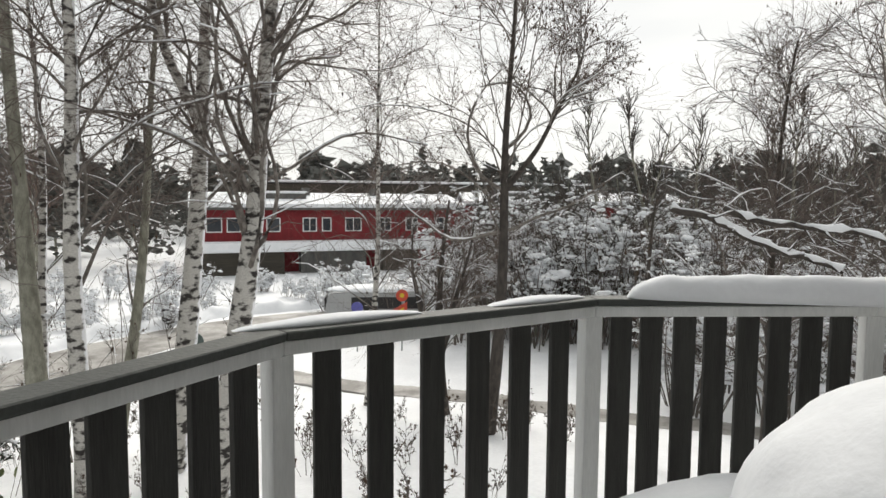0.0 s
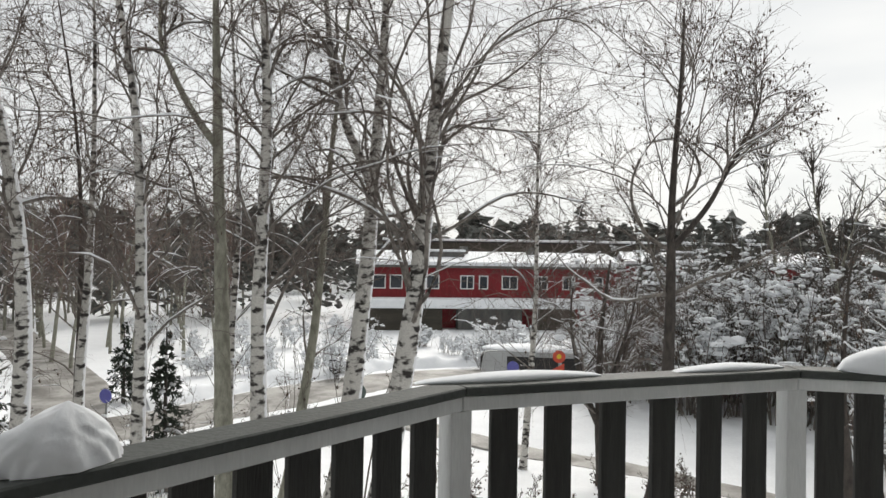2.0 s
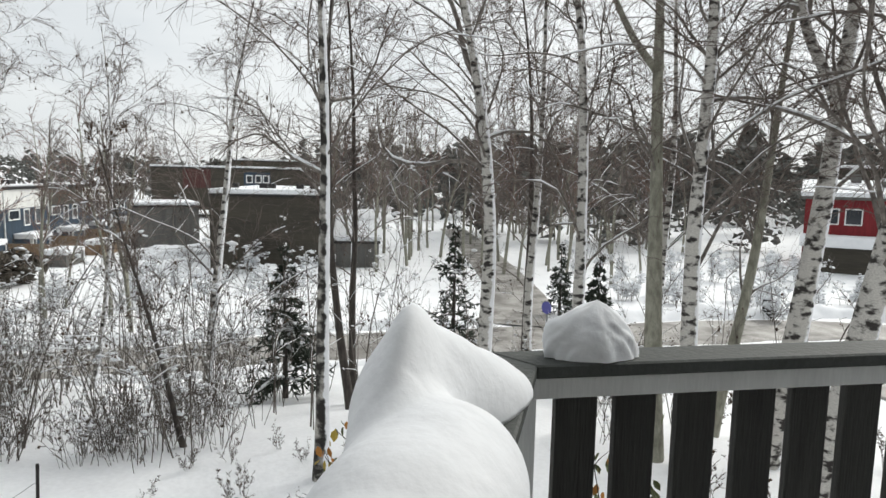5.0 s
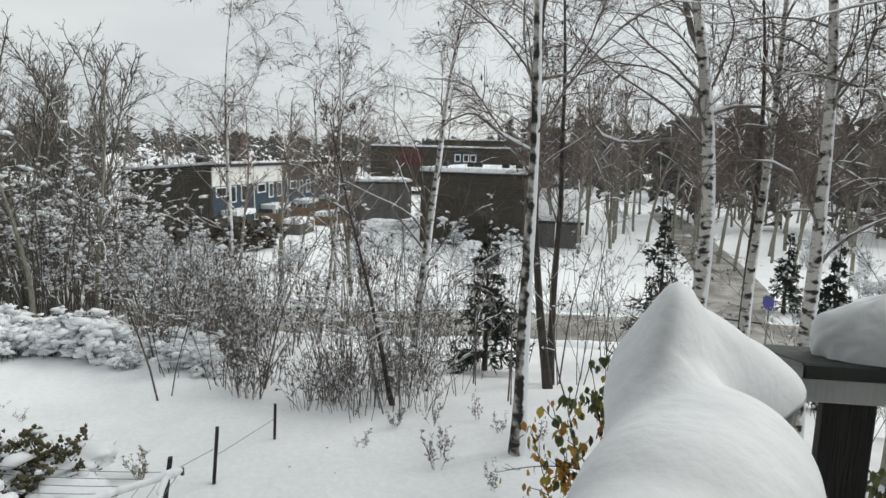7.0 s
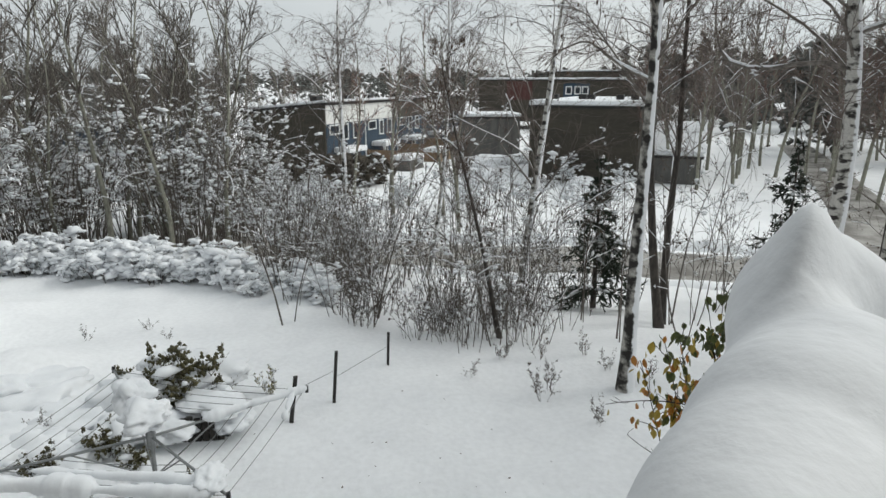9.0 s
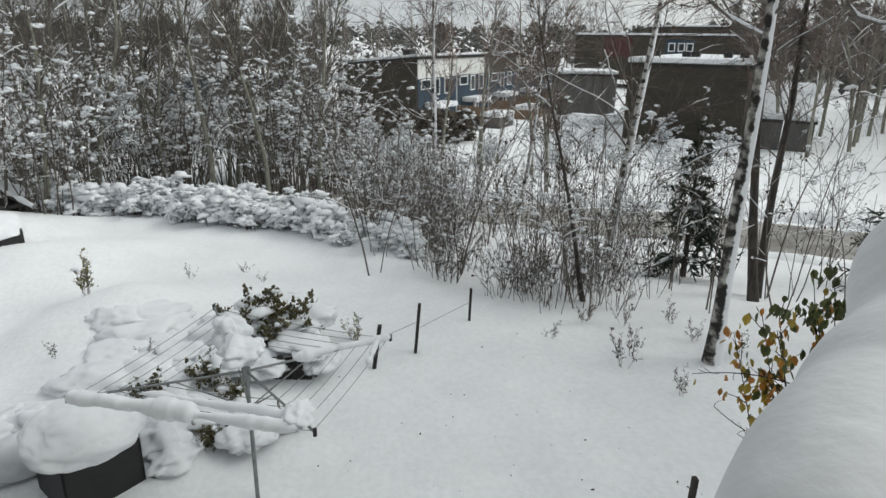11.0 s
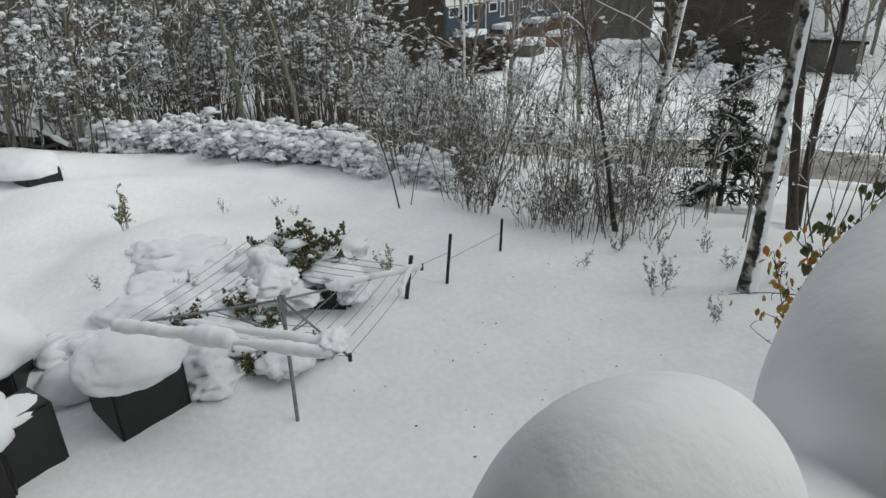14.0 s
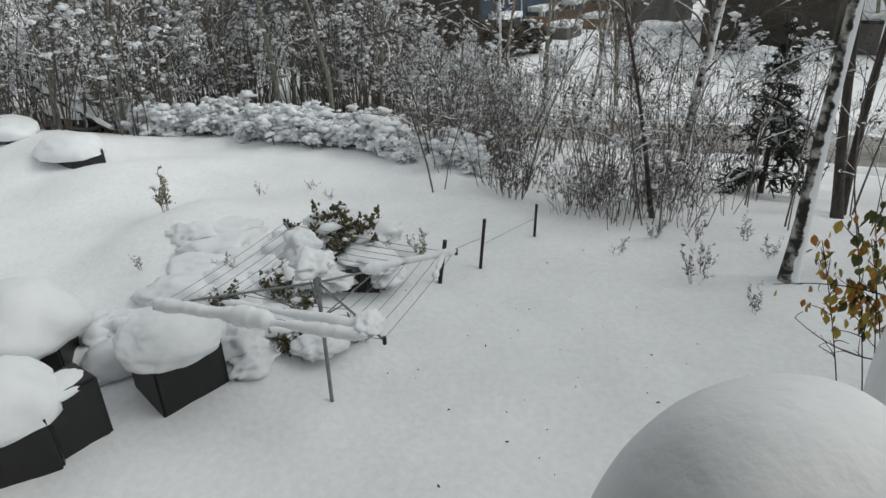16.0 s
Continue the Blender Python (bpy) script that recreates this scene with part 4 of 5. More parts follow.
def spruce(x, y, high, wide, seed, label="dark young spruce with drooping snowy branches"):
    r = np.random.default_rng(seed)
    t = thing("spruce_tree", (x, y, float(height(x, y)) - 0.05), label, "tree")
    trunk = np.linspace(0, 1, 14)[None, :, None] * np.array([[[0.0, 0.0, high]]])
    part("trunk", mesh_of("trunk", *tubes(trunk, np.linspace(0.09, 0.012, 14)[None], 8)), DARK_BARK, t)
    n = 90
    z = np.sort(r.uniform(0.06, 0.97, n))
    az = r.uniform(0, 6.28, n)
    way = np.stack([np.cos(az), np.sin(az), 0.25 + 0 * az], -1)
    p = grow(r, np.stack([0 * z, 0 * z, z * high], -1), way, wide * (1.03 - z) * r.uniform(0.55, 1.2, n), 8, 0.05, -0.13)
    rr = np.repeat(np.linspace(0.014, 0.006, 8)[None], n, 0)
    a, w, s, _ = shoots(r, p, 12, 0.15, 1.0, 0.9, 0.30)
    q = grow(r, a, w, s + 0.05, 4, 0.08, -0.06)
    a, w, s, _ = shoots(r, q, 3, 0.1, 1.0, 0.7, 0.55)
    u = grow(r, a, w, s + 0.02, 2, 0.02, -0.02)
    tagged(part("bough_mass", mesh_of("bough_mass", *joined([tubes(p, rr, 4), tubes(q, np.repeat(np.array([[0.020, 0.022, 0.018, 0.008]]), len(q), 0), 4), tubes(u, np.repeat(np.array([[0.015, 0.006]]), len(u), 0), 3)])), NEEDLE, t), kind="stuff")
    pick = r.uniform(0, 1, n) < 0.4
    tagged(part("snow_cover", mesh_of("snow_cover", *snow_on(r, p[pick], rr[pick], 0.6, 0.05)), SNOW, t), kind="stuff")


spruce(-16.07, 7.45, 4.4, 1.65, 51)
spruce(-19.9, 23.4, 3.6, 1.1, 52, "small dark spruce beside the side street")
spruce(-15.4, 12.9, 5.2, 1.5, 54, "dark young spruce among thin saplings")
spruce(-10.9, 14.3, 4.3, 1.15, 53, "small dark spruce among the birches")


# ---- far woods ----
def far_conifers(name, spots, label, mat, seed, clumps=36, grain=1.0):
    """Many distant conifers in one mesh, each a crown of small ragged clumps: pointed spruces and round-headed pines mixed."""
    r = np.random.default_rng(seed)
    at, size = [], []
    for x, y, h, w in spots:
        pine, z0 = r.uniform() < 0.55, float(height(x, y))
        t = r.uniform(0, 1, clumps) ** 0.8
        zz = (0.35 + 0.65 * t) if pine else (0.05 + 0.95 * t)
        rad = w * (np.sqrt(np.clip(1 - (2 * t - 0.9) ** 2, 0.02, 1)) * 0.95 if pine else (1.04 - t)) * np.sqrt(r.uniform(0, 1, clumps))
        a = r.uniform(0, 6.28, clumps)
        at.append(np.stack([x + rad * np.cos(a), y + rad * np.sin(a), z0 + h * zz], -1))
        s = grain * h * r.uniform(0.028, 0.062, clumps) * (1.2 if pine else 1.25 - 0.75 * t)
        size.append(np.stack([s * 1.3, s * 1.3, s * 0.85], -1))
    at, size = np.concatenate(at), np.concatenate(size)
    v = OCT_V[None] * size[:, None] * (1 + r.normal(0, 0.4, (len(at), 6, 1))) + at[:, None] + r.normal(0, 0.45, (len(at), 6, 3)) * size[:, None]
    f = OCT_F[None] + (np.arange(len(at)) * 6)[:, None, None]
    ob = part(name, mesh_of(name, v.reshape(-1, 3), f.reshape(-1, 3), False), mat)
    return tagged(ob, label, "woods", kind="stuff")


def band(count, az0, az1, d0, d1, h0, h1, w0, w1):
    return [(*sector(az0, az1, d0, d1)(rng), rng.uniform(h0, h1), rng.uniform(w0, w1)) for _ in range(count)]


# These woods carry their haze in the needle colour; there is no mist volume.
far_conifers("far_spruce_woods", band(820, -50, 64, 95, 190, 7, 14, 1.5, 2.8), "dark distant spruce and pine woods", HAZY_NEEDLE, 61)
far_conifers("far_spruce_woods", band(480, 58, 140, 150, 330, 5, 10, 2.0, 3.8), "dark distant spruce and pine woods", HAZY_NEEDLE, 62)
far_conifers("near_spruce_woods", band(44, 24, 50, 62, 98, 7, 12, 1.4, 2.6), "dark spruce woods beyond the side street", HAZY_NEEDLE, 63, 110, 0.55)
far_conifers("near_spruce_woods", band(90, -44, -4, 50, 100, 4, 8.5, 1.5, 2.8), "dark spruce woods behind the thicket", HAZY_NEEDLE, 64, 110, 0.6)


far_conifers("dark_hedge", band(90, 84, 103, 41, 44.5, 1.1, 1.9, 0.9, 1.5), "dark clipped hedge before the row houses", HEDGE_BROWN, 65, 60, 2.2)


def bare_kind(seed, high, mat):
    """Meshes of a mid-distance bare tree."""
    r = np.random.default_rng(seed)
    trunk = grow(r, np.zeros((1, 3)), np.array([[0.0, 0.0, 1.0]]), np.array([high]), 14, 0.04, 0.03)
    tr = np.linspace(0.13, 0.02, 14)[None]
    a, w, s, _ = shoots(r, trunk, 21, 0.25, 0.97, 0.75, 0.30, 0.5)
    l1 = grow(r, a, w, s, 5, 0.1, 0.02)
    a, w, s, _ = shoots(r, l1, 7, 0.15, 1, 0.7, 0.45, 0.1)
    l2 = grow(r, a, w, s, 3, 0.12, 0.0)
    a, w, s, _ = shoots(r, l2, 3, 0.1, 1, 0.7, 0.6)
    l3 = grow(r, a, w, s, 2, 0.12, -0.02)
    lr = np.repeat(np.linspace(0.035, 0.014, 5)[None], len(l1), 0)
    return {"trunk": (mesh_of("trunk", *tubes(trunk, tr, 7)), GREY_BARK), "snow_cover": (mesh_of("snow_cover", *snow_on(r, l1, lr, 0.55, 0.03)), SNOW),
            "twigwork": (mesh_of("twigwork", *joined([tubes(l1, np.repeat(np.linspace(0.035, 0.014, 5)[None], len(l1), 0), 3), tubes(l2, np.repeat(np.linspace(0.014, 0.009, 3)[None], len(l2), 0), 3), tubes(l3, np.repeat(np.linspace(0.010, 0.006, 2)[None], len(l3), 0), 3)])), mat)}


DARKB = [bare_kind(203, 12, DARK_BARK), bare_kind(204, 11, DARK_BARK)]
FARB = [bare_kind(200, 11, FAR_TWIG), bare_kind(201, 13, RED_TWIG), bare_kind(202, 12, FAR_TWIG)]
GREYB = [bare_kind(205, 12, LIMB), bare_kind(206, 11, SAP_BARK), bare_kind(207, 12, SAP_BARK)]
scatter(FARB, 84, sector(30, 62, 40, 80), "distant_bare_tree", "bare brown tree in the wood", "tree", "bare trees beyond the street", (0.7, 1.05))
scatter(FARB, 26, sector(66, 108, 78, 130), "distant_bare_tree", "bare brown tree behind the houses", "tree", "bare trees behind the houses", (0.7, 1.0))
scatter(GREYB, 50, sector(96, 132, 24, 60), "distant_bare_tree", "bare tree rising from the thicket", "tree", "bare trees in the thicket", (0.55, 0.85))
scatter(FARB, 10, sector(76, 100, 27, 42), "distant_bare_tree", "bare tree beyond the street", "tree", "bare trees beyond the street", (0.5, 0.75))
scatter(DARKB, 38, sector(-40, -12, 30, 44), "thicket_tree", "bare twiggy tree in the thicket", "tree", "bare trees behind the thicket", (0.6, 1.0))
scatter(GREYB, 34, sector(97, 131, 23, 44), "thicket_tree", "tall bare twiggy tree in the thicket", "tree", "bare trees in the thicket", (0.75, 1.05))
scatter(GREYB, 18, sector(97, 131, 22, 30), "thicket_tree", "bare twiggy tree in the thicket", "tree", "bare trees in the thicket", (0.5, 0.8))
scatter(DARKB, 40, sector(-38, -3, 26, 60), "distant_bare_tree", "bare tree rising behind the thicket", "tree", "bare trees behind the thicket", (0.45, 0.8))
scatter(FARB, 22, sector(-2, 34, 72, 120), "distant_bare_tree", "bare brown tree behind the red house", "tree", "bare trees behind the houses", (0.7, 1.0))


# ---- houses ----
def window(parent, x, z, w, h, y=-0.03, name="window", bars=1, f=0.09):
    """A white-framed window on the wall that faces -y of its house."""
    win = new(name)
    win.parent = parent
    win.location = (x, y, z)
    for fx0, fz0, fx1, fz1 in ((0, 0, w, f), (0, h - f, w, h), (0, f, f, h - f), (w - f, f, w, h - f)):
        part("window_frame", box(fx0, -0.06, fz0, fx1, 0.02, fz1), WHITE_PAINT, win)
    for k in range(bars):
        c = w * (k + 1) / (bars + 1)
        part("window_frame", box(c - 0.04, -0.05, f, c + 0.04, 0.02, h - f), WHITE_PAINT, win)
    part("pane", box(f, -0.012, f, w - f, 0.01, h - f), GLASS, win)
    return win


def red_house(place, turn, length):
    h = thing("red_row_house", place, "red wooden row house with white windows and snow-covered roof", "house", turn=turn)
    part("wall", box(0, 0, 0, length, 9, 5.4), RED_WALL, h)
    for k in range(int(length / 1.2)):
        part("cover_strip", box(k * 1.2, -0.03, 2.75, k * 1.2 + 0.07, -0.001, 5.35), RED_WALL, h)
    part("eave", box(-0.3, -0.5, 5.41, length + 0.3, -0.02, 5.62), GREY_WALL, h, "dark grey eave board")
    bm = bmesh.new()
    prof = [(-0.5, 5.63), (4.5, 6.65), (9.5, 5.63), (9.5, 5.9), (4.5, 6.95), (-0.6, 5.95)]
    a, b = [bm.verts.new((-0.35, y, z)) for y, z in prof], [bm.verts.new((length + 0.35, y, z)) for y, z in prof]
    bm.faces.new(a)
    bm.faces.new(b[::-1])
    for i in range(6):
        bm.faces.new((a[i], b[i], b[(i + 1) % 6], a[(i + 1) % 6]))
    bmesh.ops.recalc_face_normals(bm, faces=bm.faces[:])
    roof = part("roof", bm, SNOW, h, "roof under thick snow")
    for k in range(3):
        part("chimney", box(3 + k * 6.5, 3.2, 6.5, 3.7 + k * 6.5, 3.9, 7.4, 0.03), GREY_WALL, roof, "dark chimney")
    part("dormer", box(5.0, 1.6, 6.1, 9.6, 3.4, 6.85), GREY_WALL, roof, "dark roof dormer")
    part("dormer_snow", box(4.9, 1.5, 6.86, 9.7, 3.5, 7.08, 0.08), SNOW, roof)
    for x, w, n in ((1.0, 1.3, 0), (2.65, 1.15, 0), (5.9, 1.2, 0), (9.0, 1.25, 1), (10.7, 0.85, 0), (12.8, 1.5, 1), (15.9, 1.2, 1), (18.5, 1.2, 1), (21.5, 0.9, 0)):
        if x + w < length:
            window(h, x, 3.5, w, 1.25, bars=n)
    part("porch_roof", box(-0.2, -2.6, 1.95, length * 0.9, -0.03, 2.75, 0.12), SNOW, h, "porch roof under snow")
    part("porch_wall", box(0.1, -1.8, 0.0, length * 0.3, -0.06, 1.94), BROWN_WALL, h, "dark brown porch wall")
    part("porch_wall", box(length * 0.36, -1.4, 0.0, length * 0.6, -0.06, 1.94), GREY_WALL, h, "grey porch wall")
    part("porch_wall", box(length * 0.66, -1.7, 0.0, length * 0.8, -0.06, 1.94), BROWN_WALL, h, "dark brown porch wall")
    return h


red_house((-20.8, 53.1, -1.5), 21, 24)
red_house((2.5, 69.0, -1.2), 4, 24)


def slab_house(name, place, turn, length, depth, high, wall, label, snow=0.3):
    h = thing(name, place, label, "house", turn=turn)
    part("wall", box(0, 0, 0, length, depth, high), wall, h)
    part("roof_edge", box(-0.12, -0.12, high + 0.001, length + 0.12, depth + 0.12, high + 0.16), BLACK, h, "dark roof edge")
    part("roof_snow", box(-0.1, -0.1, high + 0.161, length + 0.1, depth + 0.1, high + 0.161 + snow, 0.12), SNOW, h, "thick snow on the flat roof")
    return h


gable = slab_house("dark_gable_house", (-42.85, 14.8, -1.9), 54, 7.3, 14, 5.3, BROWN_WALL, "dark brown boarded gable of a row house with snowy roof", 0.35)
for k in range(26):
    part("board", box(0.0, -0.025, k * 0.2 + 0.01, 7.3, -0.001, k * 0.2 + 0.185), BROWN_WALL, gable)
for x in (0.6, 2.6, 3.2, 5.2, 6.2):
    part("chimney", box(x, 3, 5.65, x + 0.5, 3.5, 6.15, 0.02), BLACK, gable, "black roof vent")


def blue_house(place, turn, bays, bay, depth, high, back):
    """A two-storey row with a brown end wall, blue boards below pale panels, and a roof that falls to the back."""
    h = thing("blue_row_house", place, "blue boarded row house with pale panels and brown end wall", "house", turn=turn)
    length = bays * bay

    def wedge(x0, x1, y0, y1, z0, lift, thick, bevel=0.0):
        """A slab under or on the falling roof; z0 of None makes a wall from the ground."""
        top = lambda y: high + (back - high) * y / depth
        bm = bmesh.new()
        vs = [bm.verts.new((x, y, z)) for x in (x0, x1) for y, z in ((y0, z0 if z0 is not None else top(y0) + lift), (y1, z0 if z0 is not None else top(y1) + lift), (y1, top(y1) + lift + thick), (y0, top(y0) + lift + thick))]
        bm.faces.new(vs[:4])
        bm.faces.new(vs[:3:-1])
        for i in range(4):
            bm.faces.new((vs[i], vs[i + 4], vs[(i + 1) % 4 + 4], vs[(i + 1) % 4]))
        bmesh.ops.recalc_face_normals(bm, faces=bm.faces[:])
        if bevel:
            bmesh.ops.bevel(bm, geom=bm.edges[:], offset=bevel, segments=2, affect="EDGES")
        return bm

    part("wall", wedge(0, length, 0, depth, 0.0, 0.0, 0.0), BROWN_WALL, h)
    for k in range(24):
        y0 = k * depth / 24
        top = high + (back - high) * (y0 + depth / 24) / depth
        part("board", box(-0.03, y0 + 0.015, 0.02, -0.001, y0 + depth / 24 - 0.015, top - 0.03), BROWN_WALL, h)
    part("roof_edge", wedge(-0.15, length + 0.15, -0.25, depth + 0.15, None, 0.002, 0.16), BLACK, h, "dark roof edge")
    part("roof_snow", wedge(-0.12, length + 0.12, -0.22, depth + 0.12, None, 0.164, 0.20, 0.07), SNOW, h, "thick snow on the roof")
    for k in range(bays):
        x0, x1 = k * bay + 0.12, (k + 1) * bay - 0.06
        pale = k in (0, 1, 3)
        part("upper_panel", box(x0, -0.05, high - 1.46, x1, -0.001, high - 0.04), LIGHT_WALL if pale else BROWN_WALL, h, "pale upper panel" if pale else "brown upper panel")
        part("blue_panel", box(x0, -0.04, 0.05, x1, -0.001, high - 1.47), BLUE_WALL, h, "blue boarded wall")
        part("downpipe", box(x1 + 0.005, -0.12, 0.05, x1 + 0.08, -0.052, high - 0.1), WHITE_PAINT, h, "white downpipe")
        window(h, x0 + 0.4, high - 2.30, 1.5, 0.78, -0.05, bars=0, f=0.10)
        window(h, x0 + 2.45, high - 2.82, 0.85, 1.30, -0.05, bars=0, f=0.10)
        window(h, x0 + 4.05, high - 2.82, 0.95, 1.30, -0.05, bars=0, f=0.10)
        window(h, x0 + 3.2, 0.4, 0.9, 1.5, -0.05, bars=0, f=0.08)
        part("canopy_snow", box(x0 + 0.9, -1.5, 1.95, x1 - 2.3, -0.06, 2.35, 0.1), SNOW, h, "snowy door canopy")
        part("canopy_post", box(x0 + 0.95, -1.4, 0.0, x0 + 1.05, -1.3, 1.949), WHITE_PAINT, h)
        part("garden_fence", box(x0, -4.6, 0.05, x0 + 0.12, -0.13, 1.7), TAN_WALL, h, "tan garden fence")
        part("garden_shed", box(x0 + 1.6, -6.2, 0.0, x0 + 4.2, -4.7, 1.5), TAN_WALL if k % 2 else GREY_WALL, h, "small wooden garden shed")
        part("shed_snow", box(x0 + 1.5, -6.3, 1.501, x0 + 4.3, -4.6, 1.85, 0.12), SNOW, h)
    for x in (0.6, 5.2, 9.2, 15.0):
        part("chimney", box(x, 1.0, high + 0.25, x + 0.9, 1.6, high + 0.62, 0.02), BLACK, h, "black roof vent")
    return h


blue_house((-50.2, 1.07, -2.2), 146.97, 5, 6.3, 7.5, 5.62, 4.95)
row = slab_house("long_brown_house", (-97, 25.5, -0.6), 68, 27, 10, 6.0, BROWN_WALL, "long brown row house with a red panel and blue-green windows")
part("red_panel", box(4.2, -0.05, 3.2, 8.0, -0.001, 5.9), DULL_RED, row, "dull red wall panel")
part("teal_panel", box(12.6, -0.05, 3.2, 16.4, -0.001, 5.6), BLUE_WALL, row, "blue-green wall panel")
for x in (12.9, 14.2, 15.3):
    window(row, x, 4.0, 0.95, 1.2, -0.05, bars=0, f=0.16)
slab_house("long_brown_house", (-128, 48, 1.0), 62, 30, 10, 6.2, BROWN_WALL, "long brown row house with a snow-lined flat roof")
slab_house("low_dark_shed", (-57.5, 13.6, -1.6), 82, 5.2, 5, 3.5, GREY_WALL, "low dark outbuilding with a snowy roof")
for k, (x, y, w, h) in enumerate([(-50.6, 14.2, 2.4, 1.0), (-51.6, 17.0, 1.8, 0.9), (-38.5, 17.0, 1.6, 0.8), (-37.6, 19.4, 1.4, 0.7)]):
    heap = lump("snow_mound", (0, 0, 0), (w * 0.55, w, h), SNOW, 90 + k, None, 0.22, 4, -0.1, 2.2)
    heap.matrix_world = pose(x, y, float(height(x, y)) - 0.1, 0, 0, 20 * k)
    tagged(heap, "ploughed mound of snow before the dark walls", "snow", "ploughed snow mounds")
slab_house("low_blue_shed", (-66, -24, -2.6), 110, 16, 6, 3.4, BLUE_WALL, "low blue-grey outbuilding with a snowy roof")
slab_house("far_hall", (-150, -48, -1.0), 88, 20, 20, 5.2, GREY_WALL, "grey hall far off with a snowy roof")
slab_house("long_brown_house", (-26, 74, -0.6), 12, 46, 10, 7.2, BROWN_WALL, "long brown row house with a snow-lined flat roof")
carport = slab_house("carport", (-39.3, 22.3, -1.7), 57, 3.0, 5.0, 1.9, GREY_WALL, "low grey carport under a sloping load of snow", 0.25)
bm = box(-0.2, -0.3, 2.31, 3.2, 5.0, 2.6, 0.1)
for v in bm.verts:
    v.co.z += max(v.co.y, 0) * 0.30 - 0.2 * (v.co.z > 2.45) * (v.co.y < 0)
    v.co.z = max(v.co.z, 2.2)
part("snow_slope", bm, SNOW, carport, "sloping snow load")


# ---- street furniture and vehicles ----
def van(place, turn):
    v = thing("parked_van", place, "white parked van with its roof under snow", "van", turn=turn)
    v.scale = (1.12, 1.0, 0.82)
    bm = bmesh.new()
    prof = [(-2.7, 0.35), (-2.75, 1.2), (-2.6, 2.25), (-2.4, 2.4), (1.3, 2.4), (1.75, 2.25), (2.35, 1.35), (2.95, 1.15), (3.0, 0.35)]
    a, b = [bm.verts.new((x, -0.95, z)) for x, z in prof], [bm.verts.new((x, 0.95, z)) for x, z in prof]
    bm.faces.new(a)
    bm.faces.new(b[::-1])
    for i in range(len(prof)):
        bm.faces.new((a[i], b[i], b[(i + 1) % len(prof)], a[(i + 1) % len(prof)]))
    bmesh.ops.recalc_face_normals(bm, faces=bm.faces[:])
    bmesh.ops.bevel(bm, geom=bm.edges[:], offset=0.07, segments=2, affect="EDGES")
    part("body", bm, VAN_PAINT, v)
    for x0, x1 in ((-1.6, 0.55), (0.7, 1.55)):
        part("window", box(x0, -0.975, 1.42, x1, -0.951, 2.12, 0.005), BLACK, v, "dark side window")
    part("rear_window", box(-2.76, -0.7, 1.35, -2.70, 0.7, 2.05, 0.01), BLACK, v, "dark rear window")
    part("windscreen", box(1.6, -0.8, 1.45, 2.25, 0.8, 2.0, 0.01), BLACK, v)
    for x in (-1.75, 2.0):
        for y in (-0.96, 0.8):
            bm = bmesh.new()
            bmesh.ops.create_cone(bm, segments=20, radius1=0.36, radius2=0.36, depth=0.2, cap_ends=True, matrix=pose(x, y + 0.08, 0.36, 90))
            part("wheel", bm, BLACK, v)
    lump("roof_snow", (-0.55, 0, 2.38), (2.15, 0.95, 0.36), SNOW, 6, v, 0.1, 4, 0.0)


van((-2.7, 31.6, float(height(-2.7, 31.6))), 6)


def car(place, turn):
    c = thing("parked_car", place, "dark red parked car half hidden by snow", "car", turn=turn)
    bm = bmesh.new()
    prof = [(-2.0, 0.35), (-2.05, 0.85), (-1.5, 0.98), (-0.95, 1.45), (0.5, 1.48), (1.2, 1.0), (2.0, 0.85), (2.05, 0.35)]
    a, b = [bm.verts.new((x, -0.82, z)) for x, z in prof], [bm.verts.new((x, 0.82, z)) for x, z in prof]
    bm.faces.new(a)
    bm.faces.new(b[::-1])
    for i in range(len(prof)):
        bm.faces.new((a[i], b[i], b[(i + 1) % len(prof)], a[(i + 1) % len(prof)]))
    bmesh.ops.recalc_face_normals(bm, faces=bm.faces[:])
    bmesh.ops.bevel(bm, geom=bm.edges[:], offset=0.08, segments=2, affect="EDGES")
    part("body", bm, CAR_RED, c)
    part("window", box(-0.85, -0.84, 1.0, 0.45, -0.80, 1.38, 0.01), BLACK, c)
    for x in (-1.3, 1.3):
        for y in (-0.8, 0.62):
            bm = bmesh.new()
            bmesh.ops.create_cone(bm, segments=20, radius1=0.3, radius2=0.3, depth=0.18, cap_ends=True, matrix=pose(x, y + 0.09, 0.3, 90))
            part("wheel", bm, BLACK, c)


car((6.8, 37.3, float(height(6.8, 37.3))), 5)


def disc(r, thick=0.02, seg=28):
    bm = bmesh.new()
    bmesh.ops.create_cone(bm, segments=seg, radius1=r, radius2=r, depth=thick, cap_ends=True, matrix=pose(0, 0, 0, 90))
    return bm


def rod(r, z0, z1, seg=10):
    bm = bmesh.new()
    bmesh.ops.create_cone(bm, segments=seg, radius1=r, radius2=r, depth=z1 - z0, cap_ends=True, matrix=Matrix.Translation((0, 0, (z0 + z1) / 2)))
    return bm


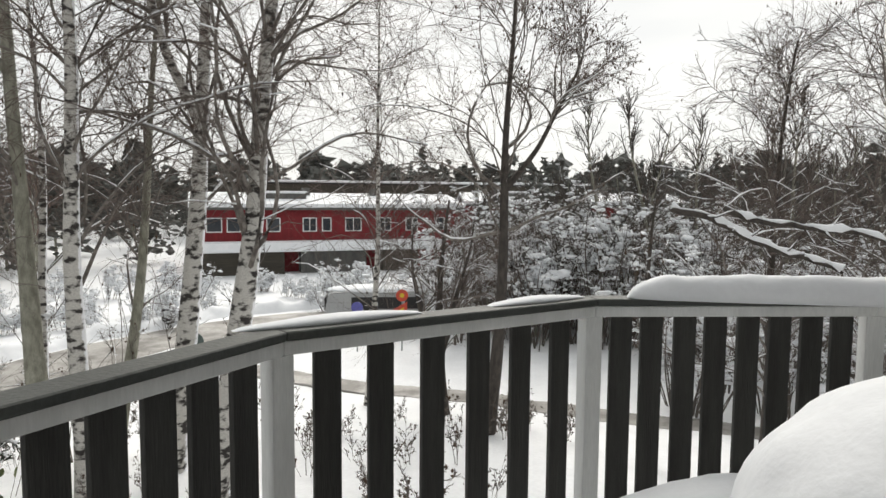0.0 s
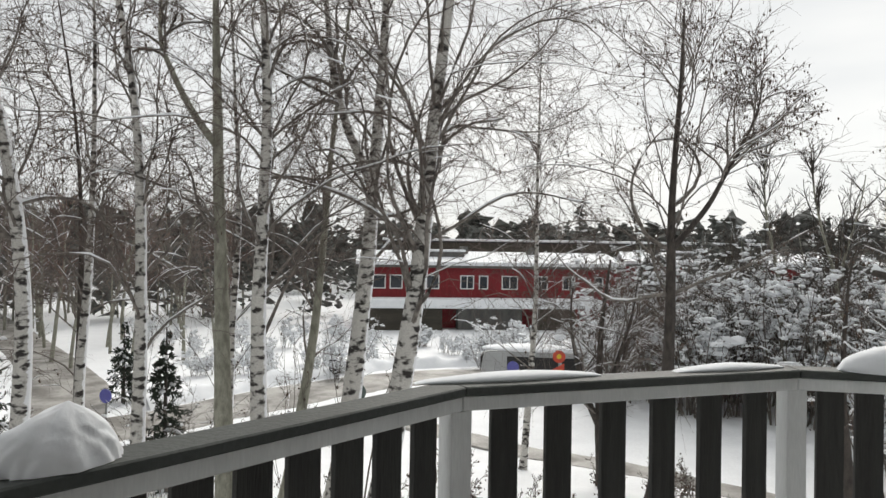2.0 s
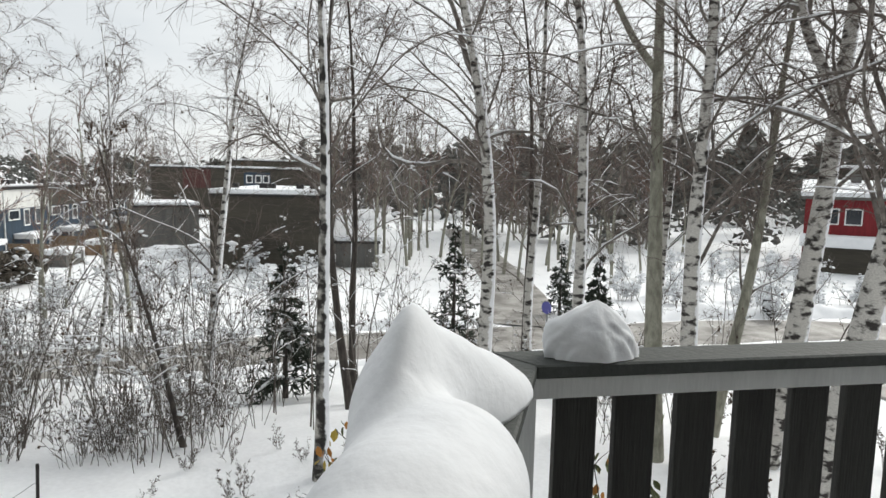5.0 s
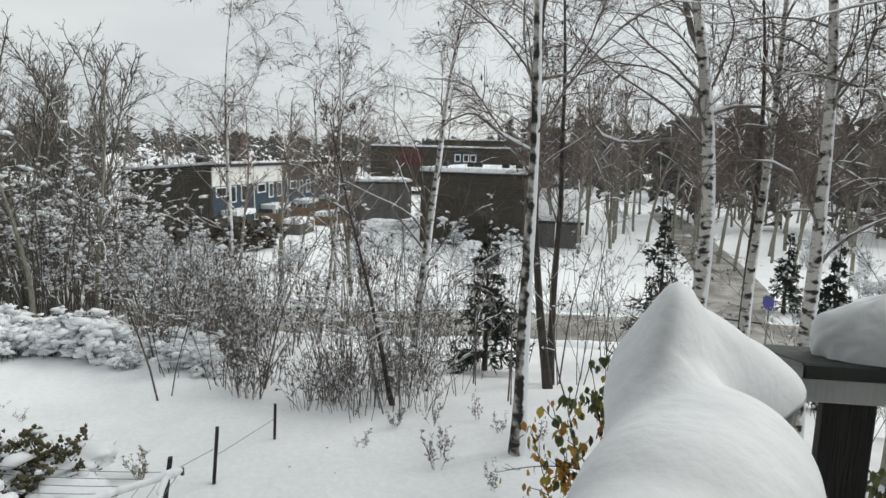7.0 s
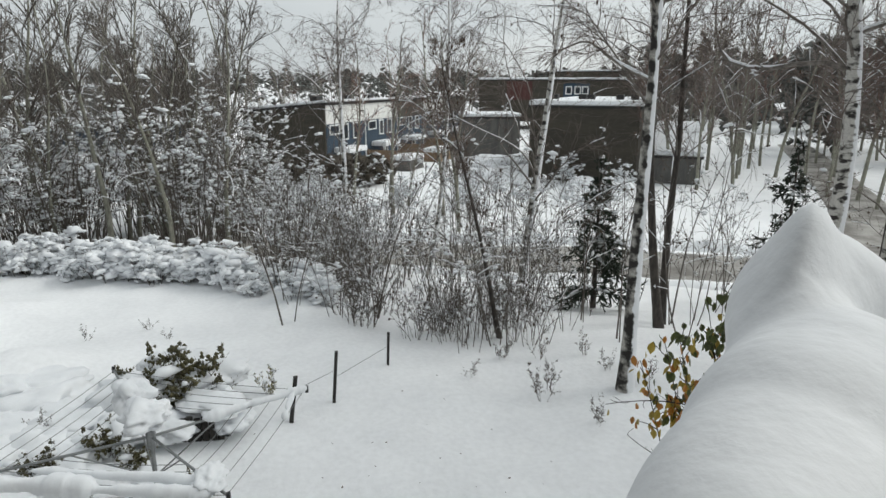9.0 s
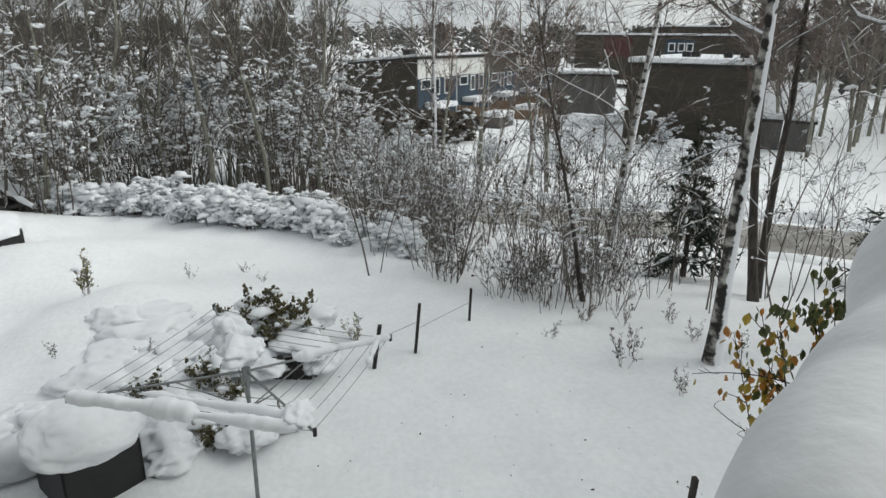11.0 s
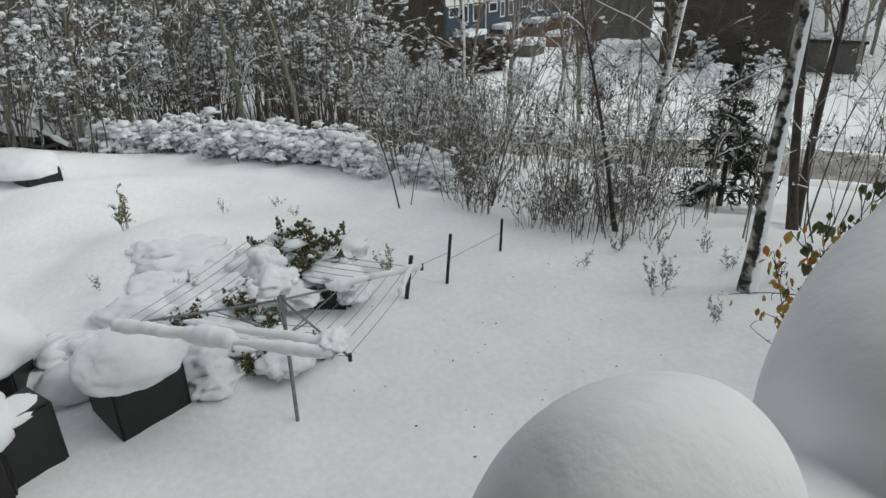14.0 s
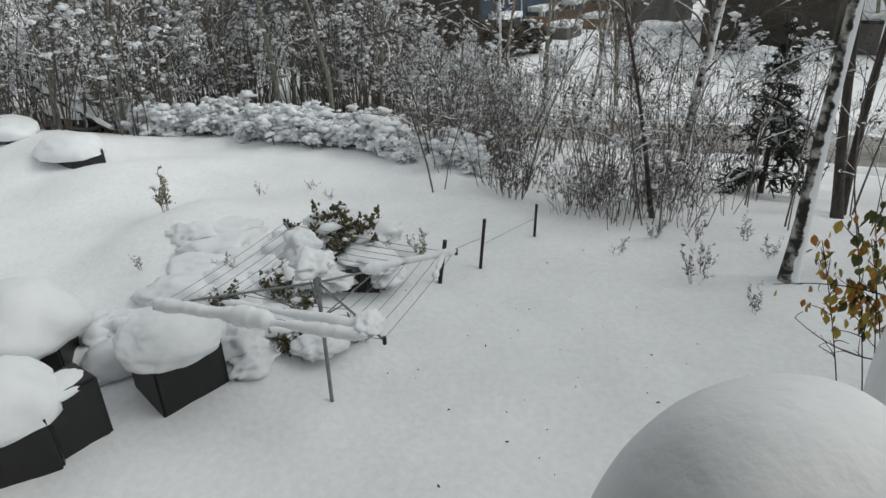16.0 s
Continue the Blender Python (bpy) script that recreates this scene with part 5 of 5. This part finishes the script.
def signs():
    x, y = -1.72, 27.0
    s = thing("warning_sign", (x, y, float(height(x, y)) - 0.1), "roadwork warning sign: red triangle below a red round plate", "road sign")
    part("pole", rod(0.03, 0, 2.75), METAL, s)
    p = part("round_plate", disc(0.26), SIGN_RED, s, "red round plate")
    p.location = (0, -0.04, 2.5)
    part("inner_plate", disc(0.10, 0.01), SIGN_YELLOW, p).location = (0, -0.02, 0)
    bm = bmesh.new()
    bmesh.ops.create_cone(bm, segments=3, radius1=0.44, radius2=0.44, depth=0.02, cap_ends=True, matrix=pose(0, 0, 0, 90) @ pose(0, 0, 0, 0, 0, 90))
    tri = part("triangle_plate", bm, SIGN_RED, s, "red triangular plate")
    tri.location = (0, -0.04, 1.85)
    bm = bmesh.new()
    bmesh.ops.create_cone(bm, segments=3, radius1=0.17, radius2=0.17, depth=0.01, cap_ends=True, matrix=pose(0, 0, 0, 90) @ pose(0, 0, 0, 0, 0, 90))
    part("inner_plate", bm, SIGN_YELLOW, tri).location = (0, -0.02, 0)
    part("lower_plate", box(-0.17, -0.05, 1.0, 0.17, -0.03, 1.5, 0.005), SIGN_RED, s, "red lower plate")
    x, y = -3.62, 26.9
    s = thing("keep_sign", (x, y, float(height(x, y)) - 0.1), "blue round traffic sign above a yellow marker", "road sign")
    part("pole", rod(0.03, 0, 2.2), METAL, s)
    part("round_plate", disc(0.25), SIGN_BLUE, s, "blue round plate").location = (0, -0.04, 2.0)
    part("marker", box(-0.1, -0.05, 1.3, 0.1, -0.03, 1.7, 0.005), SIGN_YELLOW, s, "yellow marker plate")
    part("lamp", box(0.28, -0.06, 1.75, 0.5, 0.06, 2.1, 0.03), BLACK, s, "black warning lamp")
    x, y = -8.55, 22.0
    s = thing("street_sign", (x, y, float(height(x, y)) - 0.1), "round traffic sign seen from behind on a pale green pole", "road sign")
    part("pole", rod(0.03, 0, 2.4), POLE_GREEN, s, "pale green pole")
    part("round_plate", disc(0.3), SIGN_BACK, s, "dark back of a round plate").location = (-0.06, -0.04, 1.65)
    x, y = -15.0, 16.9
    s = thing("street_sign", (x, y, float(height(x, y)) - 0.1), "blue street sign on a thin pole", "road sign")
    part("pole", rod(0.03, 0, 2.3), METAL, s)
    part("round_plate", disc(0.22), SIGN_BLUE, s).location = (0, -0.04, 2.1)
    x, y = -13.7, 31.6
    s = thing("litter_bin", (x, y, float(height(x, y)) - 0.05), "black litter bin standing in the snow", "bin")
    part("bin", box(-0.25, -0.25, 0, 0.25, 0.25, 0.95, 0.04), BLACK, s)
    part("snow_cap", box(-0.26, -0.26, 0.951, 0.26, 0.26, 1.1, 0.06), SNOW, s)


signs()


# ---- the yard ----
def fence_post(x, y, high, lean, r, label):
    p = thing("fence_post", (x, y, float(height(x, y)) - 0.08), label, "fence post", "fence posts on the lawn")
    bm = box(-r, -r * 0.7, 0, r, r * 0.7, high + 0.08, 0.006)
    for v in bm.verts:
        k = v.co.z / high
        v.co.x += lean[0] * k + 0.006 * noise.noise(Vector((0, 0, v.co.z * 9)))
        v.co.y += lean[1] * k
    part("stake", bm, OLD_WOOD, p)


fence_post(-9.19, -0.64, 0.72, (-0.02, 0.10), 0.045, "dark leaning wooden fence post in the snow")
fence_post(-9.64, 0.02, 0.86, (-0.02, 0.07), 0.035, "slim dark wooden fence post in the snow")
fence_post(-10.81, 1.03, 0.62, (0.0, 0.02), 0.03, "short dark fence post in the snow")
fence_post(-5.35, 2.68, 0.80, (0.0, 0.02), 0.035, "short dark fence post near the house")


def lines(name, segs, r, mat, parent=None, sag=0.0, n=8):
    s = np.linspace(0, 1, n)
    p = np.array([[np.array(a) * (1 - k) + np.array(b) * k - np.array([0, 0, sag * 4 * k * (1 - k)]) for k in s] for a, b in segs])
    return part(name, mesh_of(name, *tubes(p, np.full(p.shape[:2], r), 5)), mat, parent)


def rotary_dryer():
    hub, foot = np.array([-6.60, -1.90, 1.47]), np.array([-6.31, -1.83, 0.0])
    ends = [np.array(e) for e in ((-6.11, -3.57, 1.47), (-5.51, -1.02, 1.40), (-7.39, -0.33, 1.45), (-8.20, -2.67, 1.55))]
    d = thing("rotary_clothes_dryer", tuple(foot), "rotary clothes dryer with grey pole and snow-laden lines", "clothes dryer")
    lines("pole", [((0, 0, -0.1), hub - foot)], 0.024, METAL, d, n=4)
    part("hub", rod(0.05, 0, 0.2), METAL, d).location = hub - foot - np.array([0, 0, 0.12])
    for e in ends:
        arm = lines("arm", [(hub - foot, e - foot)], 0.015, METAL, d, n=4)
        lines("strut", [((hub - foot) * 0.72, (hub - foot) + (e - hub) * 0.42)], 0.009, METAL, d, n=4)
        part("arm_tip", rod(0.02, -0.04, 0.04), BLACK, d, "black plastic arm tip").location = e - foot
    for k in range(4):
        a, b = ends[k], ends[(k + 1) % 4]
        for s in (0.5, 0.62, 0.74, 0.86, 0.98):
            lines("line", [(hub + (a - hub) * s - foot, hub + (b - hub) * s - foot)], 0.0035, WIRE, d, 0.03)

    def laden(a, b, rad, seed):
        q = np.random.default_rng(seed)
        m = int(np.linalg.norm(b - a) / (rad * 0.35))
        s = np.linspace(0.0, 1.0, m)
        at = a + (b - a) * s[:, None] - foot + np.array([0, 0, rad * 0.45])
        at[:, 1:] += rad * 0.35 * np.stack([fbm(s * 9, s * 0 + seed, seed + 3, 2), fbm(s * 7, s * 0 + seed, seed + 4, 2)], -1)
        size = rad * np.clip(1 + 0.9 * fbm(s * 7, s * 0 + seed, seed, 3) + q.normal(0, 0.03, m), 0.25, 1.6) * np.sqrt(np.clip(np.minimum(s, 1 - s) * 14, 0.02, 1))
        part("snow", mesh_of("snow", *tubes(at[None], size[None], 12)), SNOW, d)

    laden(ends[0], ends[0] + (ends[1] - ends[0]) * 0.55, 0.085, 1)
    laden(ends[0] + (ends[1] - ends[0]) * 0.1, ends[1] + (ends[0] - ends[1]) * 0.06, 0.05, 2)
    laden(hub + (ends[0] - hub) * 0.75 + (ends[1] - ends[0]) * 0.12, hub + (ends[1] - hub) * 0.80, 0.05, 7)
    laden(hub + (ends[2] - hub) * 0.3, ends[2], 0.05, 3)
    laden(hub + (ends[2] - hub) * 0.9, ends[2] + (ends[1] - ends[2]) * 0.35, 0.035, 4)
    lump("snow", tuple(ends[1] + (hub - ends[1]) * 0.22 - foot + np.array([0, 0, 0.02])), (0.24, 0.15, 0.09), SNOW, 9, d, 0.45, 4, -0.45, 1.9)
    lump("snow", tuple(hub - foot + np.array([-0.1, -0.05, 0.18])), (0.30, 0.24, 0.13), SNOW, 10, d, 0.5, 4, -0.45, 1.9)
    lump("snow", tuple(hub + (ends[3] - hub) * 0.4 - foot + np.array([0.0, 0, 0.12])), (0.24, 0.2, 0.20), SNOW, 11, d, 0.5, 4, -0.45, 1.9)


rotary_dryer()


def planter():
    p = thing("compost_box", (-6.62, -3.76, -0.12), "black square compost box under a thick cap of snow", "compost box", turn=47)
    for k in range(4):
        part("side", box(-0.42, -0.42, 0, 0.42, -0.38, 0.84, 0.01), BLACK, p).matrix_local = pose(0, 0, 0, 0, 0, 90 * k)
    part("lid", box(-0.43, -0.43, 0.841, 0.43, 0.43, 0.88, 0.01), BLACK, p)
    lump("snow_cap", (0, 0, 0.885), (0.65, 0.62, 0.29), SNOW, 15, p, 0.16, 5, -0.34, 1.1)


planter()


def covered(name, place, size, dome, seed, label, category, turn=0):
    """A dark garden thing buried under a cushion of snow."""
    p = thing(name, place, label, category, turn=turn)
    sx, sy, sz = size
    for k in (-1, 1):
        part("side", box(k * sx / 2 - 0.02, -sy / 2, 0, k * sx / 2 + 0.02, sy / 2, sz, 0.008), BLACK, p)
        part("end", box(-sx / 2 + 0.022, k * sy / 2 - 0.02, 0, sx / 2 - 0.022, k * sy / 2 + 0.02, sz, 0.008), BLACK, p)
    part("top", box(-sx / 2, -sy / 2, sz + 0.001, sx / 2, sy / 2, sz + 0.04, 0.008), BLACK, p)
    lump("snow_cap", (0, 0, sz - 0.02), dome, SNOW, seed, p, 0.14, 4, -0.15)


covered("folded_chair", (-5.66, -4.60, -0.1), (0.62, 0.44, 0.86), (0.34, 0.26, 0.12), 24, "black folded garden chair leaning under a little snow", "garden chair", -34)
covered("garden_chest", (-5.42, -5.05, -0.1), (0.9, 0.8, 0.8), (0.60, 0.56, 0.46), 16, "black garden chest under a cushion of snow", "garden chest", 30)
covered("garden_chest", (-6.85, -5.75, -0.1), (0.9, 0.9, 0.85), (0.78, 0.74, 0.60), 17, "black garden chest under a cushion of snow", "garden chest", 20)
covered("garden_bench", (-15.4, -10.0, 0.0), (1.5, 0.8, 0.55), (0.95, 0.75, 0.42), 18, "dark garden bench buried in snow", "bench", 58)
covered("garden_bench", (-17.4, -12.9, 0.0), (1.5, 0.8, 0.55), (0.95, 0.75, 0.45), 19, "dark garden bench buried in snow", "bench", 58)
covered("low_stool", (-7.0, -4.75, -0.1), (0.5, 0.5, 0.25), (0.42, 0.4, 0.32), 20, "low dark stool under snow", "stool", 10)


def board_pile():
    p = thing("board_pile", (-22.5, -14.0, float(height(-22.5, -14.0)) - 0.1), "pile of old grey boards with snow on top", "board pile", turn=60)
    for k in range(4):
        part("board", box(-1.5 + 0.1 * k, -0.5, 0.1 + k * 0.25, 1.4 - 0.07 * k, 0.5 - 0.05 * k, 0.22 + k * 0.25, 0.015), OLD_WOOD if k % 2 else GREY_WALL, p)
    for k in (-1.2, 1.1):
        part("block", box(k - 0.1, -0.4, 0, k + 0.1, 0.4, 0.099), OLD_WOOD, p)
    lump("snow_cap", (0, 0, 1.0), (1.6, 0.7, 0.35), SNOW, 22, p, 0.15, 4, 0.0)


board_pile()


# smaller snow lumps strewn over the bed, from the dryer out to the shrubs
BED_LUMPS = []
for k in range(26):
    lx, ly = rng.uniform(-10.6, -7.0), rng.uniform(-5.4, -2.2)
    lz = float(height(lx, ly)) - 0.03
    BED_LUMPS.append((lx, ly, lz, rng.uniform(0.28, 0.55), rng.uniform(0.2, 0.33)))


def garden_bed():
    """The raised bed: dark upright boards, evergreen shrubs and lumps of snow."""
    b = thing("raised_bed", (-8.80, -1.78, float(height(-8.80, -1.78)) - 0.06), "raised garden bed edged with dark upright boards", "garden bed", turn=92)
    for k in range(7):
        part("board", box(-0.45 + k * 0.1, -0.03, 0, -0.36 + k * 0.1, 0.03, 0.40 + 0.02 * (k % 3), 0.006), OLD_WOOD, b)
    for k in range(6):
        part("board", box(0.26, 0.04 + k * 0.1, 0, 0.32, 0.13 + k * 0.1, 0.40, 0.006), OLD_WOOD, b)
    r = np.random.default_rng(9)
    for k, (x, y, s) in enumerate([(-9.65, -2.30, 1.25), (-9.9, -2.0, 1.1), (-9.3, -2.5, 1.0), (-8.3, -2.95, 0.6), (-8.0, -2.5, 0.5), (-10.3, -3.0, 0.8), (-7.6, -1.7, 0.45), (-7.2, -2.6, 0.45), (-9.5, -1.7, 0.7), (-7.9, -3.5, 0.5)]):
        plant(EVERGREEN[k % 2], x, y, r.uniform(0, 360), s, "evergreen_shrub", "low evergreen shrub pressed down by snow", "shrub", "shrubs in the garden bed")
    for k, (x, y, z, a, c) in enumerate([(-8.95, -1.45, 0.34, 0.32, 0.16), (-8.85, -2.25, 0.36, 0.36, 0.2), (-9.55, -2.9, 0.55, 0.42, 0.3), (-9.9, -1.75, 0.6, 0.4, 0.24), (-8.75, -2.75, 0.45, 0.4, 0.3), (-8.25, -3.45, 0.3, 0.45, 0.28), (-9.2, -3.6, 0.35, 0.5, 0.28), (-7.7, -3.0, 0.25, 0.38, 0.22), (-10.4, -2.5, 0.6, 0.4, 0.28),
                                         (-7.35, -2.15, 0.2, 0.35, 0.2), (-9.1, -1.7, 0.55, 0.4, 0.14), (-8.0, -4.2, 0.3, 0.5, 0.26), (-9.9, -4.3, 0.35, 0.55, 0.28), (-7.0, -3.0, 0.12, 0.3, 0.16)] + BED_LUMPS):
        s = lump("snow_lump", (0, 0, 0), (a * 1.3, a, c * 0.8), SNOW, 60 + k, None, 0.42, 4, -0.4, 1.7)
        s.matrix_world = pose(x, y, z, 0, 0, 40 * k)
        tagged(s, "rounded lump of snow lying on the garden bed", "snow", "snow lumps on the garden bed")


EVERGREEN = [sapling(150 + k, 0.85, 16, 0.3, 8, 950, 0.008, OLIVE_LEAF, 0.10, 7, 1.15) for k in range(2)]
garden_bed()
LEAFY = [sapling(160 + k, 0.9, 9, 0.15, 4, 170, 0.005, LIME_LEAF, 0.05, 7, 0.8) for k in range(2)]
plant(LEAFY[0], -11.55, -6.0, 20, 1.0, "leafy_shrub", "small shrub with yellow-green leaves poking through snow", "shrub", "")
plant(LEAFY[1], -9.9, -0.95, 80, 0.6, "leafy_shrub", "small shrub with yellow-green leaves poking through snow", "shrub", "")
for k, (x, y, s) in enumerate([(-13.0, -4.6, 0.4), (-13.6, -3.6, 0.4), (-12.9, -3.1, 0.35), (-9.2, -5.4, 0.4), (-8.9, -3.9, 0.5)]):
    plant(WEED[k % 3], x, y, k * 50, s, "dry_weed", "few dry stalks standing out of the snow", "weed", "dry weeds")
wire = lines("fence_wire", [((-9.19, -0.56, 0.55), (-9.64, 0.07, 0.62)), ((-9.64, 0.07, 0.5), (-10.81, 1.04, 0.45))], 0.004, WIRE)
tagged(wire, "thin slack fence wire between the posts", "wire")

# fallen leaves on the snow
leaf_at = []
for k in range(48):
    x, y = rng.normal(-6.8, 1.5), rng.normal(0.9, 1.2)
    leaf_at.append((x, y, float(height(x, y)) + 0.012))
litter = part("leaf_litter", mesh_of("leaf_litter", *blobs(rng, np.array(leaf_at), rng.uniform(0.4, 1.2, (48, 1)) * np.array([[0.022, 0.014, 0.006]]), 0)), DRY_LEAF)
tagged(litter, "few brown leaves fallen on the snow", "leaves", kind="stuff")


def leaf_mesh(name, mat):
    """A pointed leaf, folded along its rib, hanging from its stalk."""
    v = [(0, 0, 0), (0.30, -0.28, 0.06), (0.36, -0.62, 0.05), (0, -1.05, -0.06), (-0.36, -0.62, 0.05), (-0.30, -0.28, 0.06), (0, -0.35, -0.04), (0, -0.7, -0.06)]
    me = bpy.data.meshes.new(name)
    me.from_pydata(v, [], [(0, 6, 1), (1, 6, 7, 2), (2, 7, 3), (0, 5, 6), (5, 4, 7, 6), (4, 3, 7)])
    me.materials.append(mat)
    return me


def autumn_shrub(x, y, seed, canes, low, label, low_branch=False):
    """A tall shrub whose canes keep their hanging leaves near the top: green above, yellow and orange below. canes: tops as offsets and heights."""
    r = np.random.default_rng(seed)
    foot = np.array([x, y, float(height(x, y)) - 0.05])
    s = thing("autumn_shrub", tuple(foot), label, "shrub")
    tops = np.array(canes, float) - np.array([0, 0, foot[2]])
    m, t = len(tops), np.linspace(0, 1, 22)
    base = tops[:, :2] * 0.35 + np.array([0.22, 0.16]) + r.normal(0, 0.06, (m, 2))
    bow = np.sin(t * np.pi)[None, :, None] * r.normal(0, 0.05, (m, 1, 2))
    p = np.concatenate([base[:, None] + (tops[:, None, :2] - base[:, None]) * (t ** 2.2)[None, :, None] + bow, (tops[:, 2:3] * t[None])[..., None]], -1)
    pr = np.repeat(np.linspace(0.009, 0.0022, 22)[None], m, 0)
    a, w, z, _ = shoots(r, p, 9, 0.80, 0.99, 0.8, 0.055, 0.1)
    q = grow(r, a, w, z, 6, 0.10, -0.02)
    pieces = [tubes(p, pr, 6), tubes(q, np.repeat(np.linspace(0.0035, 0.0016, 6)[None], len(q), 0), 4)]
    spots = [p[i, k] for i in range(m) for k in range(17, 22) for _ in range(5)] + [q[i, k] for i in range(len(q)) for k in (1, 2, 3, 4, 5, 5)]
    if low_branch:
        arch = np.stack([np.linspace(0.12, -0.44, 14), np.linspace(0.10, -0.60, 14), low - foot[2] + 0.14 * np.sin(np.linspace(0.2, 2.9, 14))], -1)[None]
        bare = np.stack([np.linspace(0.10, -0.30, 14), np.linspace(0.02, -0.52, 14), low - foot[2] - 0.22 + 0.12 * np.linspace(1, -1, 14) ** 2], -1)[None]
        a, w, z, _ = shoots(r, np.concatenate([arch, bare]), 9, 0.4, 1.0, 0.9, 0.16, 0.1)
        side = grow(r, a, w, z, 5, 0.15, 0.0)
        pieces += [tubes(arch, np.linspace(0.006, 0.002, 14)[None], 5), tubes(bare, np.linspace(0.006, 0.002, 14)[None], 5), tubes(side, np.repeat(np.linspace(0.0025, 0.0012, 5)[None], len(side), 0), 4)]
        spots += [arch[0, k] for k in (4, 6, 8, 10, 12, 13, 13)]
    part("stemwork", mesh_of("stemwork", *joined(pieces)), DARK_BARK, s)
    kinds = [leaf_mesh("leaf", m0) for m0 in (GREEN_LEAF, YELLOW_LEAF, ORANGE_LEAF)]
    for at in spots:
        level = at[2] + foot[2] - low
        if level < -0.1 or r.uniform() < 0.12:
            continue
        green = r.uniform() < np.clip((level - 0.12) * 2.0, 0.2, 0.92)
        leaf = part("leaf", kinds[0] if green else kinds[1 + int(r.uniform() < 0.42)], None, s)
        c = r.uniform(0.042, 0.074)
        leaf.matrix_local = pose(*(at + r.normal(0, 0.022, 3)), r.uniform(45, 100), r.uniform(-30, 30), r.uniform(0, 360)) @ Matrix.Diagonal((c * 0.85, c, c, 1))
    lump("snow", (-0.18, -0.05, low + 0.16 - foot[2]), (0.06, 0.05, 0.04), SNOW, 70, s, 0.25, 2)


autumn_shrub(-3.02, 2.12, 88, [(-0.36, -0.44, 3.42), (-0.30, -0.34, 3.58), (-0.22, -0.30, 3.64), (-0.20, -0.16, 3.84), (-0.13, -0.10, 3.88), (-0.06, -0.02, 3.82), (0.0, 0.06, 3.90), (0.04, 0.14, 3.84), (0.10, 0.20, 3.88), (-0.28, -0.24, 3.46), (-0.12, -0.14, 3.60)], 3.08,
             "tall shrub with yellow, orange and dull green leaves", True)
autumn_shrub(-2.05, 2.75, 89, [(-0.20, -0.12, 3.72), (0.0, 0.05, 3.80), (0.15, 0.2, 3.66), (-0.1, 0.1, 3.55)], 2.9, "leafy shrub with orange and green leaves behind the railing")
